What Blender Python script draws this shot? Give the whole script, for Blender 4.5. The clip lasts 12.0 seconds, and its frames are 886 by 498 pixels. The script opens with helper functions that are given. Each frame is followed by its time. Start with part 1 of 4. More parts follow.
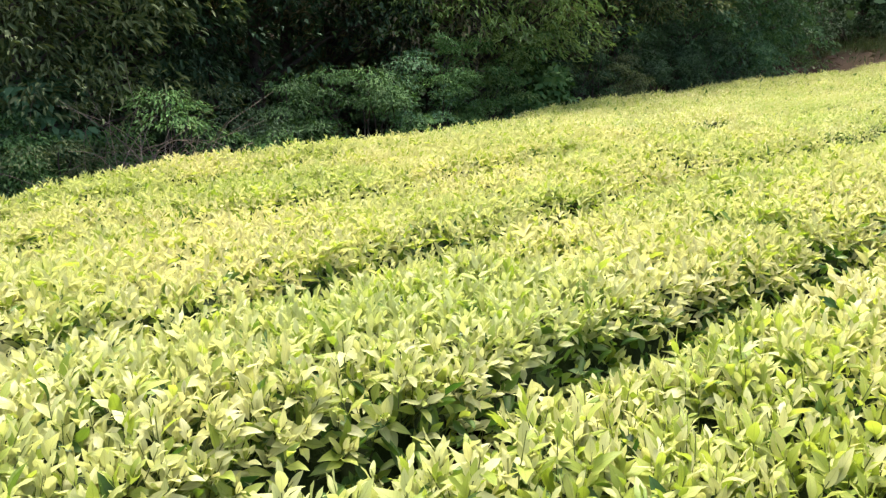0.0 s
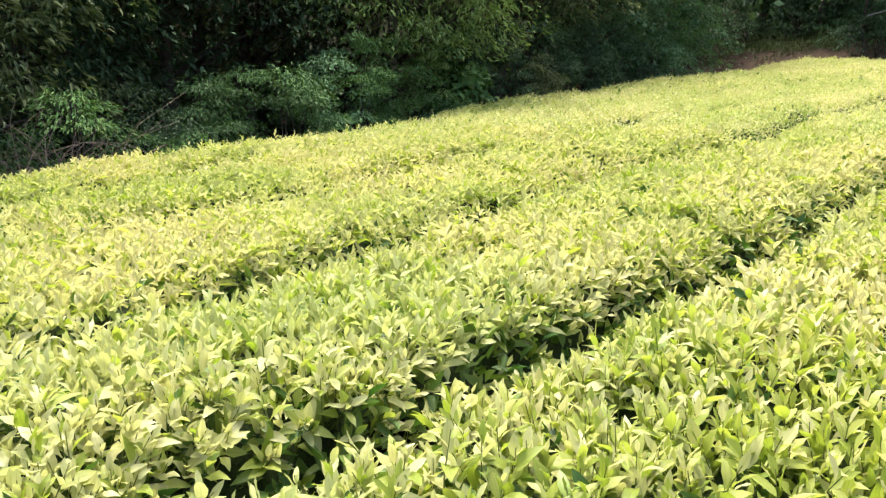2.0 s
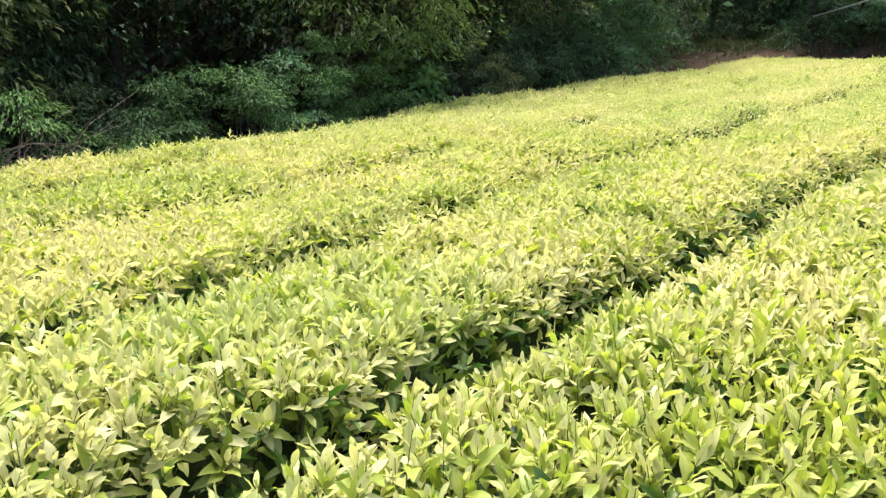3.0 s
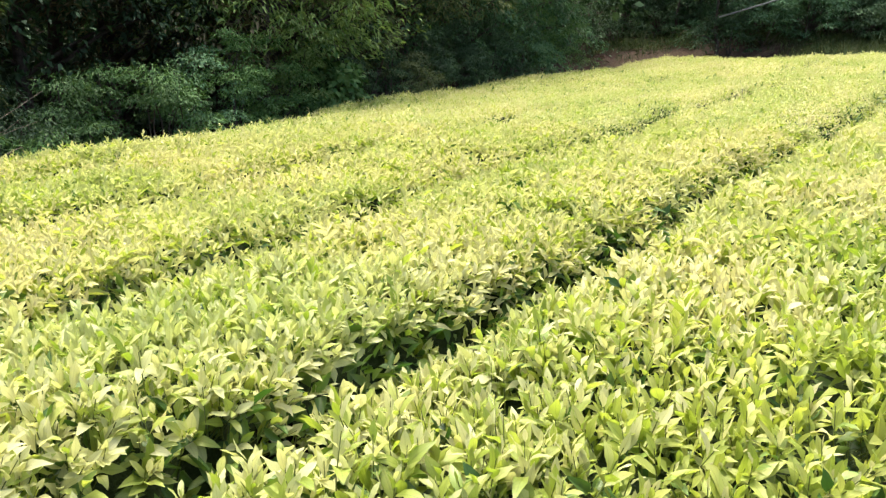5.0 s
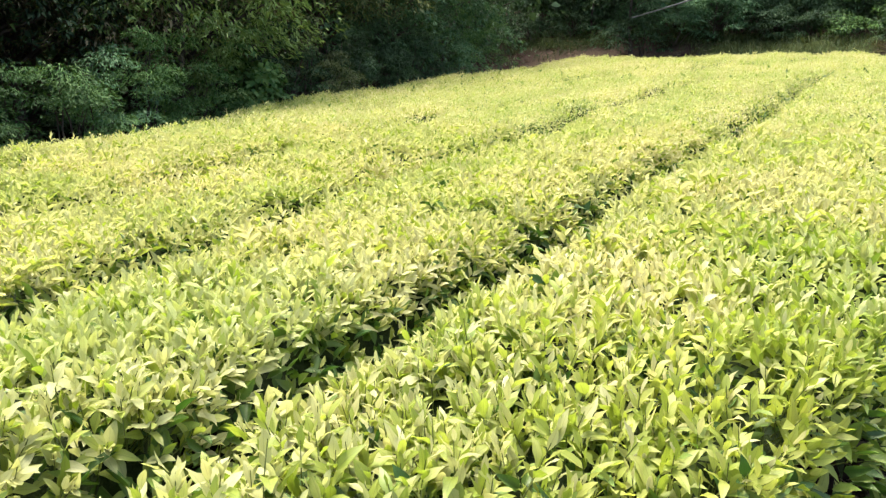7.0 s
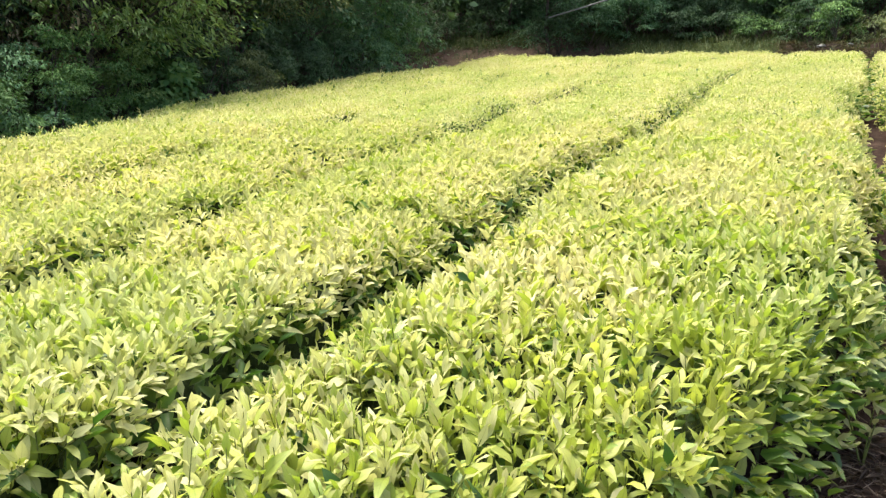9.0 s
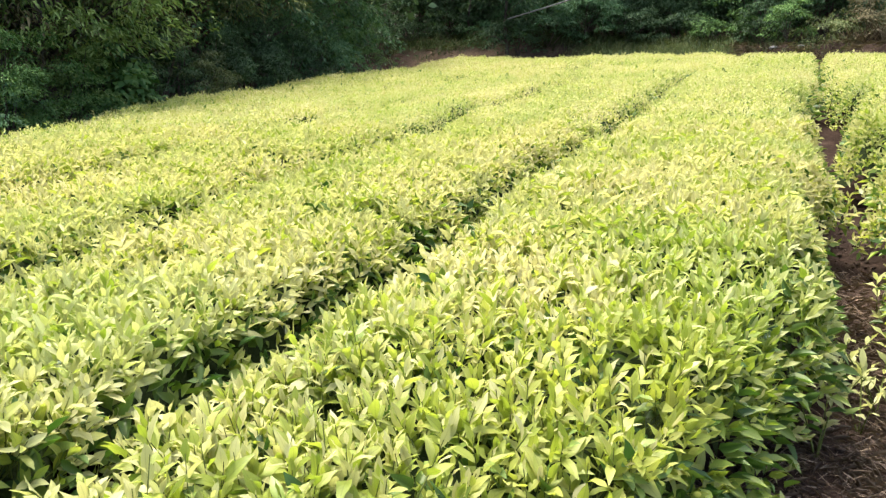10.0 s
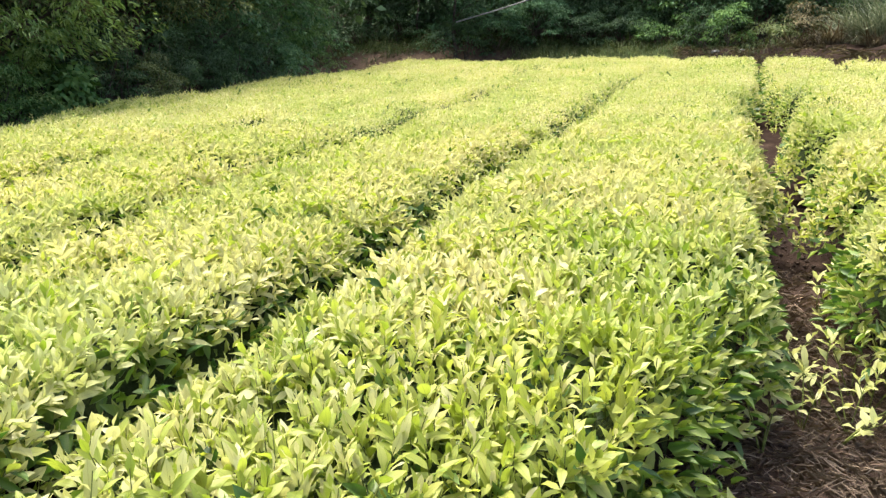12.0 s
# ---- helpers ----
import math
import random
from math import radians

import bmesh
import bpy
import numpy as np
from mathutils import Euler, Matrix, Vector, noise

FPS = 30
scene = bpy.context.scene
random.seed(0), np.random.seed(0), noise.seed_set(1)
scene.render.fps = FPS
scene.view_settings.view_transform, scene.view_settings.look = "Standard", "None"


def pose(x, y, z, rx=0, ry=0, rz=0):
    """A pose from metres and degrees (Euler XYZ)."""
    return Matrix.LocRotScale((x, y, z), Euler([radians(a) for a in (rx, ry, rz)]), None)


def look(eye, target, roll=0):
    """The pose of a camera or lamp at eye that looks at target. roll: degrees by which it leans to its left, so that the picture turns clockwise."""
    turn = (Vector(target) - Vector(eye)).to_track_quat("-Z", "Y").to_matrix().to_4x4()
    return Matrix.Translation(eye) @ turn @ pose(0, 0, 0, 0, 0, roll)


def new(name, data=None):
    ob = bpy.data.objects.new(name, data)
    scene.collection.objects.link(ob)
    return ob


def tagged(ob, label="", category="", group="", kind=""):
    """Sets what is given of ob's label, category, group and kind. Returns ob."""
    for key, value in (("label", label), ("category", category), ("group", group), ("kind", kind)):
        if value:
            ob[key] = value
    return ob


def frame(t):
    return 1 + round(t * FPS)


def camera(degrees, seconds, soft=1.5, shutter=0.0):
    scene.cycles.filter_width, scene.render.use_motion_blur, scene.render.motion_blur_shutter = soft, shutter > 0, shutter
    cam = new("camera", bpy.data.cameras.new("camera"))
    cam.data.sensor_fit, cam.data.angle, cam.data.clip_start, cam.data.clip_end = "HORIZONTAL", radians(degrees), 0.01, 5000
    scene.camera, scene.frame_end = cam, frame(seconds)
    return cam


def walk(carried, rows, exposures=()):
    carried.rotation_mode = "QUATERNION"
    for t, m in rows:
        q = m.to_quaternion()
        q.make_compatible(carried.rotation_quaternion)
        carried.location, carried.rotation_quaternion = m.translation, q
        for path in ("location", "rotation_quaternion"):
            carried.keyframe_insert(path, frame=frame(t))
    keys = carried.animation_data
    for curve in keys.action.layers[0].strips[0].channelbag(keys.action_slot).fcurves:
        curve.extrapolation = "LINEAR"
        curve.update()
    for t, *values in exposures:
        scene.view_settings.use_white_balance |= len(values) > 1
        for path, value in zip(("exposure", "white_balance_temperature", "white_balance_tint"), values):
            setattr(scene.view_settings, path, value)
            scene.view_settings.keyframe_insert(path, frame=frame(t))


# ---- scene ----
# ======== camera and its walk ========
cam = camera(57.3, 12.0, soft=1.3)
PATH = [
    (0.0, 0.000, 0.000, 1.550, 77.68, -0.00, 50.00),
    (0.5, -0.001, 0.001, 1.549, 77.68, 0.11, 49.17),
    (1.0, -0.002, 0.003, 1.549, 77.69, 0.08, 47.61),
    (1.5, -0.003, 0.006, 1.548, 77.66, 0.10, 45.97),
    (2.0, -0.003, 0.008, 1.549, 77.65, 0.07, 44.36),
    (2.5, -0.004, 0.008, 1.549, 77.63, 0.06, 42.79),
    (3.0, -0.007, 0.007, 1.549, 77.60, 0.05, 41.32),
    (5.0, -0.011, 0.004, 1.550, 77.49, 0.04, 35.75),
    (5.5, -0.014, 0.006, 1.549, 77.46, 0.05, 34.36),
    (6.0, -0.017, 0.009, 1.549, 77.44, 0.06, 33.00),
    (6.5, -0.018, 0.010, 1.550, 77.42, 0.08, 31.63),
    (7.0, -0.016, 0.009, 1.552, 77.44, 0.09, 30.26),
    (9.0, -0.024, 0.013, 1.549, 77.38, 0.09, 24.74),
    (9.5, -0.021, 0.014, 1.548, 77.43, 0.11, 23.37),
    (10.0, -0.022, 0.015, 1.548, 77.45, 0.11, 21.97),
    (10.5, -0.022, 0.018, 1.548, 77.47, 0.09, 20.60),
    (11.0, -0.023, 0.021, 1.548, 77.53, 0.06, 19.34),
    (11.5, -0.022, 0.023, 1.550, 77.58, 0.01, 18.65),
    (12.0, -0.023, 0.024, 1.552, 77.64, -0.01, 18.46),
]
walk(cam, [(r[0], pose(*r[1:])) for r in PATH])

# ======== sky and sun ========
SUN_FROM = Vector((-0.32, 0.12, 1.0)).normalized()
world = bpy.data.worlds.new("daylight")
scene.world = world
world.use_nodes = True
wn = world.node_tree
sky = wn.nodes.new("ShaderNodeTexSky")
sky.sky_type = "NISHITA"
sky.sun_disc = False
sky.sun_elevation = math.asin(SUN_FROM.z)
sky.sun_rotation = math.atan2(SUN_FROM.x, SUN_FROM.y)
sky.air_density, sky.dust_density = 0.7, 5.5
wn.links.new(sky.outputs[0], wn.nodes["Background"].inputs[0])
wn.nodes["Background"].inputs[1].default_value = 0.12
sun_data = bpy.data.lights.new("sun", "SUN")
sun_data.energy, sun_data.angle, sun_data.color = 1.4, radians(26.0), (1.0, 0.935, 0.81)
sun = new("sun", sun_data)
sun.matrix_world = look(SUN_FROM * 60, (0, 0, 0))
scene.view_settings.exposure = 2.38

# ======== materials ========


def material(name, rough=0.7):
    m = bpy.data.materials.new(name)
    m.use_nodes = True
    nt = m.node_tree
    b = nt.nodes["Principled BSDF"]
    b.inputs["Roughness"].default_value = rough
    return m, nt, b


def ramp_node(nt, source, stops):
    r = nt.nodes.new("ShaderNodeValToRGB")
    el = r.color_ramp.elements
    while len(el) < len(stops):
        el.new(0.5)
    for e, (p, c) in zip(el, stops):
        e.position, e.color = p, (*c, 1)
    nt.links.new(source, r.inputs[0])
    return r


def noise_node(nt, scale, detail=3.0, rough=0.55):
    co = nt.nodes.new("ShaderNodeNewGeometry")
    n = nt.nodes.new("ShaderNodeTexNoise")
    n.inputs["Scale"].default_value, n.inputs["Detail"].default_value, n.inputs["Roughness"].default_value = scale, detail, rough
    nt.links.new(co.outputs["Position"], n.inputs["Vector"])
    return n


def mix_node(nt, kind, fac, a, b):
    m = nt.nodes.new("ShaderNodeMix")
    m.data_type, m.blend_type = "RGBA", kind
    if isinstance(fac, (int, float)):
        m.inputs[0].default_value = fac
    else:
        nt.links.new(fac, m.inputs[0])
    for s, v in ((m.inputs[6], a), (m.inputs[7], b)):
        if isinstance(v, tuple):
            s.default_value = (*v, 1)
        else:
            nt.links.new(v, s)
    return m.outputs[2]


def leaf_material(name, stops, patch, patch_scale, through_share, rough, vein=0.0, tint=(1, 1, 1), single=False, gloss=0.42):
    """Leaf blade: each leaf has its own tone, larger patches shift it, light passes through the blade."""
    m, nt, b = material(name, rough)
    if single:
        rnd = nt.nodes.new("ShaderNodeObjectInfo").outputs["Random"]
    else:
        rnd = nt.nodes.new("ShaderNodeNewGeometry").outputs["Random Per Island"]
    col = ramp_node(nt, rnd, stops).outputs[0]
    pn = noise_node(nt, patch_scale, 2.0)
    pr = ramp_node(nt, pn.outputs[0], [(0.35, patch[0]), (0.65, patch[1])])
    col = mix_node(nt, "MULTIPLY", 1.0, col, pr.outputs[0])
    uv = nt.nodes.new("ShaderNodeUVMap")
    uv.uv_map = "UVMap"
    sep = nt.nodes.new("ShaderNodeSeparateXYZ")
    nt.links.new(uv.outputs[0], sep.inputs[0])
    if vein > 0:
        d = nt.nodes.new("ShaderNodeMath")
        d.operation = "SUBTRACT"
        d.inputs[1].default_value = 0.5
        nt.links.new(sep.outputs[0], d.inputs[0])
        a = nt.nodes.new("ShaderNodeMath")
        a.operation = "ABSOLUTE"
        nt.links.new(d.outputs[0], a.inputs[0])
        vr = ramp_node(nt, a.outputs[0], [(0.0, (1 - vein,) * 3), (0.07, (1, 1, 1))])
        col = mix_node(nt, "MULTIPLY", 1.0, col, vr.outputs[0])
        # side veins as fine relief
        wv = nt.nodes.new("ShaderNodeMath")
        wv.operation = "MULTIPLY_ADD"
        wv.inputs[1].default_value = -0.5
        nt.links.new(a.outputs[0], wv.inputs[0])
        nt.links.new(sep.outputs[1], wv.inputs[2])
        sn = nt.nodes.new("ShaderNodeMath")
        sn.operation = "MULTIPLY"
        sn.inputs[1].default_value = 62.0
        nt.links.new(wv.outputs[0], sn.inputs[0])
        si = nt.nodes.new("ShaderNodeMath")
        si.operation = "SINE"
        nt.links.new(sn.outputs[0], si.inputs[0])
        sv = ramp_node(nt, si.outputs[0], [(0.0, (1, 1, 1)), (0.75, (1, 1, 1)), (1.0, (0.90, 0.92, 0.82))])
        col = mix_node(nt, "MULTIPLY", 1.0, col, sv.outputs[0])
        bp = nt.nodes.new("ShaderNodeBump")
        bp.inputs["Strength"].default_value, bp.inputs["Distance"].default_value = 0.12, 0.0015
        nt.links.new(si.outputs[0], bp.inputs["Height"])
        nt.links.new(bp.outputs[0], b.inputs["Normal"])
    nt.links.new(col, b.inputs["Base Color"])
    b.inputs["Specular IOR Level"].default_value = gloss
    tr = nt.nodes.new("ShaderNodeBsdfTranslucent")
    tc = mix_node(nt, "MULTIPLY", 1.0, col, tint)
    nt.links.new(tc, tr.inputs[0])
    mx = nt.nodes.new("ShaderNodeMixShader")
    mx.inputs[0].default_value = through_share
    nt.links.new(b.outputs[0], mx.inputs[1])
    nt.links.new(tr.outputs[0], mx.inputs[2])
    nt.links.new(mx.outputs[0], nt.nodes["Material Output"].inputs[0])
    return m


YOUNG = [(0.0, (0.48, 0.475, 0.20)), (0.35, (0.51, 0.50, 0.245)), (0.7, (0.54, 0.525, 0.275)), (1.0, (0.465, 0.465, 0.185))]
MIDDLE = [(0.0, (0.255, 0.315, 0.05)), (0.5, (0.35, 0.395, 0.085)), (1.0, (0.435, 0.45, 0.135))]
MATURE = [(0.0, (0.045, 0.105, 0.022)), (0.45, (0.12, 0.195, 0.038)), (1.0, (0.25, 0.32, 0.065))]
YOUNG_PATCH = ((0.76, 0.87, 0.62), (1.04, 1.02, 1.02))
M_YOUNG = leaf_material("young_tea_leaf", YOUNG, YOUNG_PATCH, 0.9, 0.46, 0.48, 0.20, (1.05, 1.04, 0.80))
M_YOUNG_ONE = leaf_material("young_tea_leaf_single", YOUNG, YOUNG_PATCH, 0.9, 0.46, 0.48, 0.20, (1.05, 1.04, 0.80), True)
M_MATURE = leaf_material("mature_tea_leaf", MATURE, ((0.8, 0.85, 0.8), (1.0, 1.0, 1.0)), 1.4, 0.34, 0.42, 0.15, (0.8, 1.0, 0.4), gloss=0.4)
M_MIDDLE = leaf_material("fresh_tea_leaf", MIDDLE, ((0.76, 0.86, 0.66), (1.04, 1.02, 1.0)), 0.9, 0.48, 0.46, 0.2, (1.0, 1.08, 0.5), gloss=0.4)


def forest_leaf(name, a, b_, c, rough=0.62, through_share=0.3):
    return leaf_material(name, [(0.0, a), (0.5, b_), (1.0, c)], ((0.55, 0.58, 0.55), (1.25, 1.2, 1.15)), 1.1, through_share, rough, 0.0, (1.0, 1.0, 0.6), gloss=0.18)


F_GREEN = forest_leaf("green_leaf", (0.065, 0.155, 0.046), (0.105, 0.216, 0.065), (0.162, 0.277, 0.089))
F_BRIGHT = forest_leaf("bright_green_leaf", (0.115, 0.203, 0.059), (0.173, 0.270, 0.081), (0.240, 0.338, 0.113))
# dark foliage; for the inner wood its low tone also stands for shade
F_DARK = forest_leaf("dark_green_shaded_leaf", (0.030, 0.066, 0.033), (0.050, 0.101, 0.046), (0.081, 0.141, 0.069))
F_OLIVE = forest_leaf("olive_leaf", (0.069, 0.105, 0.042), (0.114, 0.154, 0.063), (0.180, 0.217, 0.096))
F_FERN = forest_leaf("fern_green_leaf", (0.045, 0.108, 0.034), (0.073, 0.156, 0.050), (0.107, 0.202, 0.069))
F_BROWN = forest_leaf("bronze_leaf", (0.084, 0.084, 0.046), (0.132, 0.124, 0.070), (0.203, 0.178, 0.103))
F_TEAL = forest_leaf("bluish_green_leaf", (0.052, 0.131, 0.061), (0.087, 0.189, 0.090), (0.142, 0.254, 0.128))
F_GRASS = forest_leaf("verge_grass", (0.030, 0.054, 0.020), (0.048, 0.080, 0.028), (0.085, 0.095, 0.042), 0.7)
F_STRAW = forest_leaf("dry_grass", (0.07, 0.055, 0.038), (0.12, 0.10, 0.068), (0.20, 0.175, 0.12), 0.8, 0.15)

F_HAY = forest_leaf("straw", (0.13, 0.096, 0.072), (0.19, 0.145, 0.108), (0.26, 0.205, 0.155), 0.9, 0.1)
F_REED = forest_leaf("pale_reed_blade", (0.095, 0.125, 0.085), (0.17, 0.21, 0.15), (0.28, 0.32, 0.245), 0.7, 0.2)


def plain_rough(name, stops, scale, bump=0.3, rough=0.9, dist=0.02, fine=9.0):
    m, nt, b = material(name, rough)
    n = noise_node(nt, scale, 6.0, 0.65)
    n2 = noise_node(nt, scale * fine, 4.0, 0.6)
    c1 = ramp_node(nt, n.outputs[0], stops).outputs[0]
    c2 = ramp_node(nt, n2.outputs[0], [(0.3, (0.55, 0.55, 0.55)), (0.7, (1.0, 1.0, 1.0))]).outputs[0]
    nt.links.new(mix_node(nt, "MULTIPLY", 1.0, c1, c2), b.inputs["Base Color"])
    bp = nt.nodes.new("ShaderNodeBump")
    bp.inputs["Strength"].default_value, bp.inputs["Distance"].default_value = bump, dist
    nt.links.new(n2.outputs[0], bp.inputs["Height"])
    nt.links.new(bp.outputs[0], b.inputs["Normal"])
    b.inputs["Specular IOR Level"].default_value = 0.08
    return m


# hedge interior: shade between the twigs is put into this dark green
M_CORE = plain_rough("twig_shade", [(0.3, (0.02, 0.032, 0.012)), (0.7, (0.045, 0.065, 0.022))], 14.0, 0.6)
M_BARK = plain_rough("grey_bark", [(0.3, (0.05, 0.042, 0.034)), (0.7, (0.13, 0.11, 0.09))], 9.0, 0.7)
M_TWIG = plain_rough("dead_twig", [(0.3, (0.15, 0.115, 0.09)), (0.7, (0.30, 0.24, 0.19))], 6.0, 0.4)
M_STEM = plain_rough("green_stem", [(0.3, (0.10, 0.13, 0.03)), (0.7, (0.2, 0.24, 0.06))], 20.0, 0.2, 0.6)
M_CABLE = plain_rough("grey_cable", [(0.3, (0.18, 0.18, 0.18)), (0.7, (0.27, 0.27, 0.26))], 5.0, 0.1, 0.5)
M_CLOD = plain_rough("earth_clod", [(0.3, (0.028, 0.020, 0.016)), (0.7, (0.085, 0.062, 0.050))], 7.0, 0.6)
M_STONE = plain_rough("pale_stone", [(0.3, (0.12, 0.115, 0.115)), (0.7, (0.24, 0.235, 0.23))], 8.0, 0.5)

# ground: tilled brown earth in the rows, leaf litter darkened for shade in the wood, grass and bare dirt on the bank
M_GROUND, gnt, gb = material("earth", 0.95)
gb.inputs["Specular IOR Level"].default_value = 0.0
gn1, gn2, gn3 = noise_node(gnt, 1.1, 5.0), noise_node(gnt, 16.0, 6.0, 0.7), noise_node(gnt, 0.35, 3.0)
gc = ramp_node(gnt, gn1.outputs[0], [(0.3, (0.022, 0.0155, 0.0125)), (0.55, (0.048, 0.034, 0.027)), (0.75, (0.095, 0.070, 0.056))]).outputs[0]
gf = ramp_node(gnt, gn2.outputs[0], [(0.3, (0.45, 0.43, 0.42)), (0.7, (1.0, 1.0, 1.0))]).outputs[0]
gcol = mix_node(gnt, "MULTIPLY", 1.0, gc, gf)
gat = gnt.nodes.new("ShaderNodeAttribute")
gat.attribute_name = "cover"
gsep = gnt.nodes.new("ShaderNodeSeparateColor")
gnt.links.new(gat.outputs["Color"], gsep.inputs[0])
dirt = ramp_node(gnt, gn2.outputs[0], [(0.3, (0.070, 0.050, 0.036)), (0.7, (0.155, 0.115, 0.082))]).outputs[0]
turf = ramp_node(gnt, gn2.outputs[0], [(0.3, (0.02, 0.03, 0.012)), (0.7, (0.045, 0.055, 0.02))]).outputs[0]
gcol = mix_node(gnt, "MIX", gsep.outputs[0], gcol, dirt)
gcol = mix_node(gnt, "MIX", gsep.outputs[1], gcol, turf)
# near-black litter: the trees' shade is put into the ground colour
shaded_humus = ramp_node(gnt, gn2.outputs[0], [(0.3, (0.006, 0.005, 0.004)), (0.7, (0.02, 0.0155, 0.012))]).outputs[0]
gcol = mix_node(gnt, "MIX", gsep.outputs[2], gcol, shaded_humus)
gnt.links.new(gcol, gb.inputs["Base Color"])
gbp = gnt.nodes.new("ShaderNodeBump")
gbp.inputs["Strength"].default_value, gbp.inputs["Distance"].default_value = 0.9, 0.03
gnt.links.new(gn2.outputs[0], gbp.inputs["Height"])
gnt.links.new(gbp.outputs[0], gb.inputs["Normal"])

# ======== mesh tools ========
rng = np.random.default_rng(7)


def unit(v):
    return v / np.maximum(np.linalg.norm(v, axis=-1, keepdims=True), 1e-9)


def mesh_from(name, verts, quads, mat, uv=None, smooth=True):
    me = bpy.data.meshes.new(name)
    me.from_pydata(verts, [], quads)
    if uv is not None:
        layer = me.uv_layers.new(name="UVMap")
        layer.data.foreach_set("uv", uv[quads.ravel()].astype(np.float32).ravel())
    if smooth:
        me.polygons.foreach_set("use_smooth", np.ones(len(me.polygons), dtype=bool))
    me.materials.append(mat)
    return me


def part(name, me, parent, label="", kind=""):
    ob = new(name, me)
    ob.parent = parent
    if parent.type == "EMPTY" and name not in ("leaf",):
        ob.matrix_parent_inverse = Matrix.Translation(parent.location).inverted()
    return tagged(ob, label=label, kind=kind)


def root(name, x, y, z, label, category, group="", kind=""):
    ob = new(name)
    ob.empty_display_size = 0.2
    ob.location = (x, y, z)
    return tagged(ob, label, category, group, kind)


# blade outlines: stations along the blade and half widths there
BLADES = {
    0: ((0.0, 0.25, 0.5, 0.78, 1.0), (0.10, 0.80, 1.0, 0.62, 0.02)),
    1: ((0.0, 0.3, 0.68, 1.0), (0.10, 0.92, 0.80, 0.03)),
}


def blades(p, d, n, length, width, droop, fold, lod):
    """Many leaf blades as one array of quads: base point p, way d, upper side n; droop bends the tip down, fold lifts the margins."""
    k = len(p)
    d = unit(d)
    s = unit(np.cross(d, n))
    nn = np.cross(s, d)
    length, width, droop = (np.broadcast_to(np.asarray(a, dtype=float), (k,))[:, None] for a in (length, width, droop))
    if lod == 2:
        mid = p + d * length * 0.48 + nn * length * 0.05
        tip = p + d * length - nn * droop * length
        v = np.stack([p, mid + s * width * 0.5, tip, mid - s * width * 0.5], 1).reshape(-1, 3)
        q = np.arange(4 * k).reshape(k, 4)
        uv = np.tile(np.array([[0.5, 0], [1, 0.5], [0.5, 1], [0, 0.5]]), (k, 1))
        return v, q, uv
    if lod == 3:
        a, b = p + d * length * 0.30 + nn * length * 0.06, p + d * length * 0.68 + nn * length * (0.06 - 0.4 * droop)
        tip = p + d * length - nn * droop * length
        e, lift = s * width * 0.5, nn * width * 0.5 * fold
        v = np.stack([p, a + e + lift, b + e * 0.75 + lift, tip, b - e * 0.75 + lift, a - e + lift], 1).reshape(-1, 3)
        q = (np.array([[0, 1, 2, 3], [0, 3, 4, 5]])[None] + (np.arange(k) * 6)[:, None, None]).reshape(-1, 4)
        return v, q, np.tile(np.array([[0.5, 0], [1, 0.3], [0.85, 0.7], [0.5, 1], [0.15, 0.7], [0, 0.3]]), (k, 1))
    st, hw = BLADES[lod]
    m = len(st)
    rings, uvs = [], []
    phase = np.random.default_rng(k).uniform(0, 2 * np.pi, (k, 1))
    for t, w in zip(st, hw):
        c = p + s * width * 0.22 * np.sin(phase * 3) * t * t + d * length * t * (1 - 0.12 * droop * t) - nn * droop * length * t * t + nn * length * 0.10 * t
        e = s * width * 0.5 * w
        lift = nn * width * 0.5 * w * fold
        wavy = nn * width * 0.17 * w * np.sin(phase + 9.0 * t)
        rings += [c + e + lift + wavy, c, c - e + lift - wavy * 0.7]
        uvs += [[1, t], [0.5, t], [0, t]]
    v = np.stack(rings, 1).reshape(-1, 3)
    base = []
    for i in range(m - 1):
        a = 3 * i
        base += [[a, a + 1, a + 4, a + 3], [a + 1, a + 2, a + 5, a + 4]]
    q = (np.array(base)[None] + (np.arange(k) * 3 * m)[:, None, None]).reshape(-1, 4)
    return v, q, np.tile(np.array(uvs), (k, 1))


def joined(parts_):
    vs, qs, us, o = [], [], [], 0
    for v, q, u in parts_:
        vs.append(v)
        qs.append(q + o)
        us.append(u)
        o += len(v)
    return np.concatenate(vs), np.concatenate(qs), np.concatenate(us)


def tube(points, radii, sides=6):
    """A tapered tube along points."""
    pts, n = np.asarray(points, dtype=float), len(points)
    t = unit(np.gradient(pts, axis=0))
    ref = np.where(np.abs(t[:, 2:3]) > 0.9, np.array([[1.0, 0, 0]]), np.array([[0, 0, 1.0]]))
    a = unit(np.cross(t, ref))
    b = np.cross(t, a)
    ang = np.arange(sides) * 2 * np.pi / sides
    r = np.asarray(radii, dtype=float)[:, None, None]
    v = (pts[:, None] + r * (a[:, None] * np.cos(ang)[None, :, None] + b[:, None] * np.sin(ang)[None, :, None])).reshape(-1, 3)
    i, j = np.meshgrid(np.arange(n - 1), np.arange(sides), indexing="ij")
    j2 = (j + 1) % sides
    q = np.stack([i * sides + j, i * sides + j2, (i + 1) * sides + j2, (i + 1) * sides + j], -1).reshape(-1, 4)
    return v, q, np.zeros((len(v), 2))


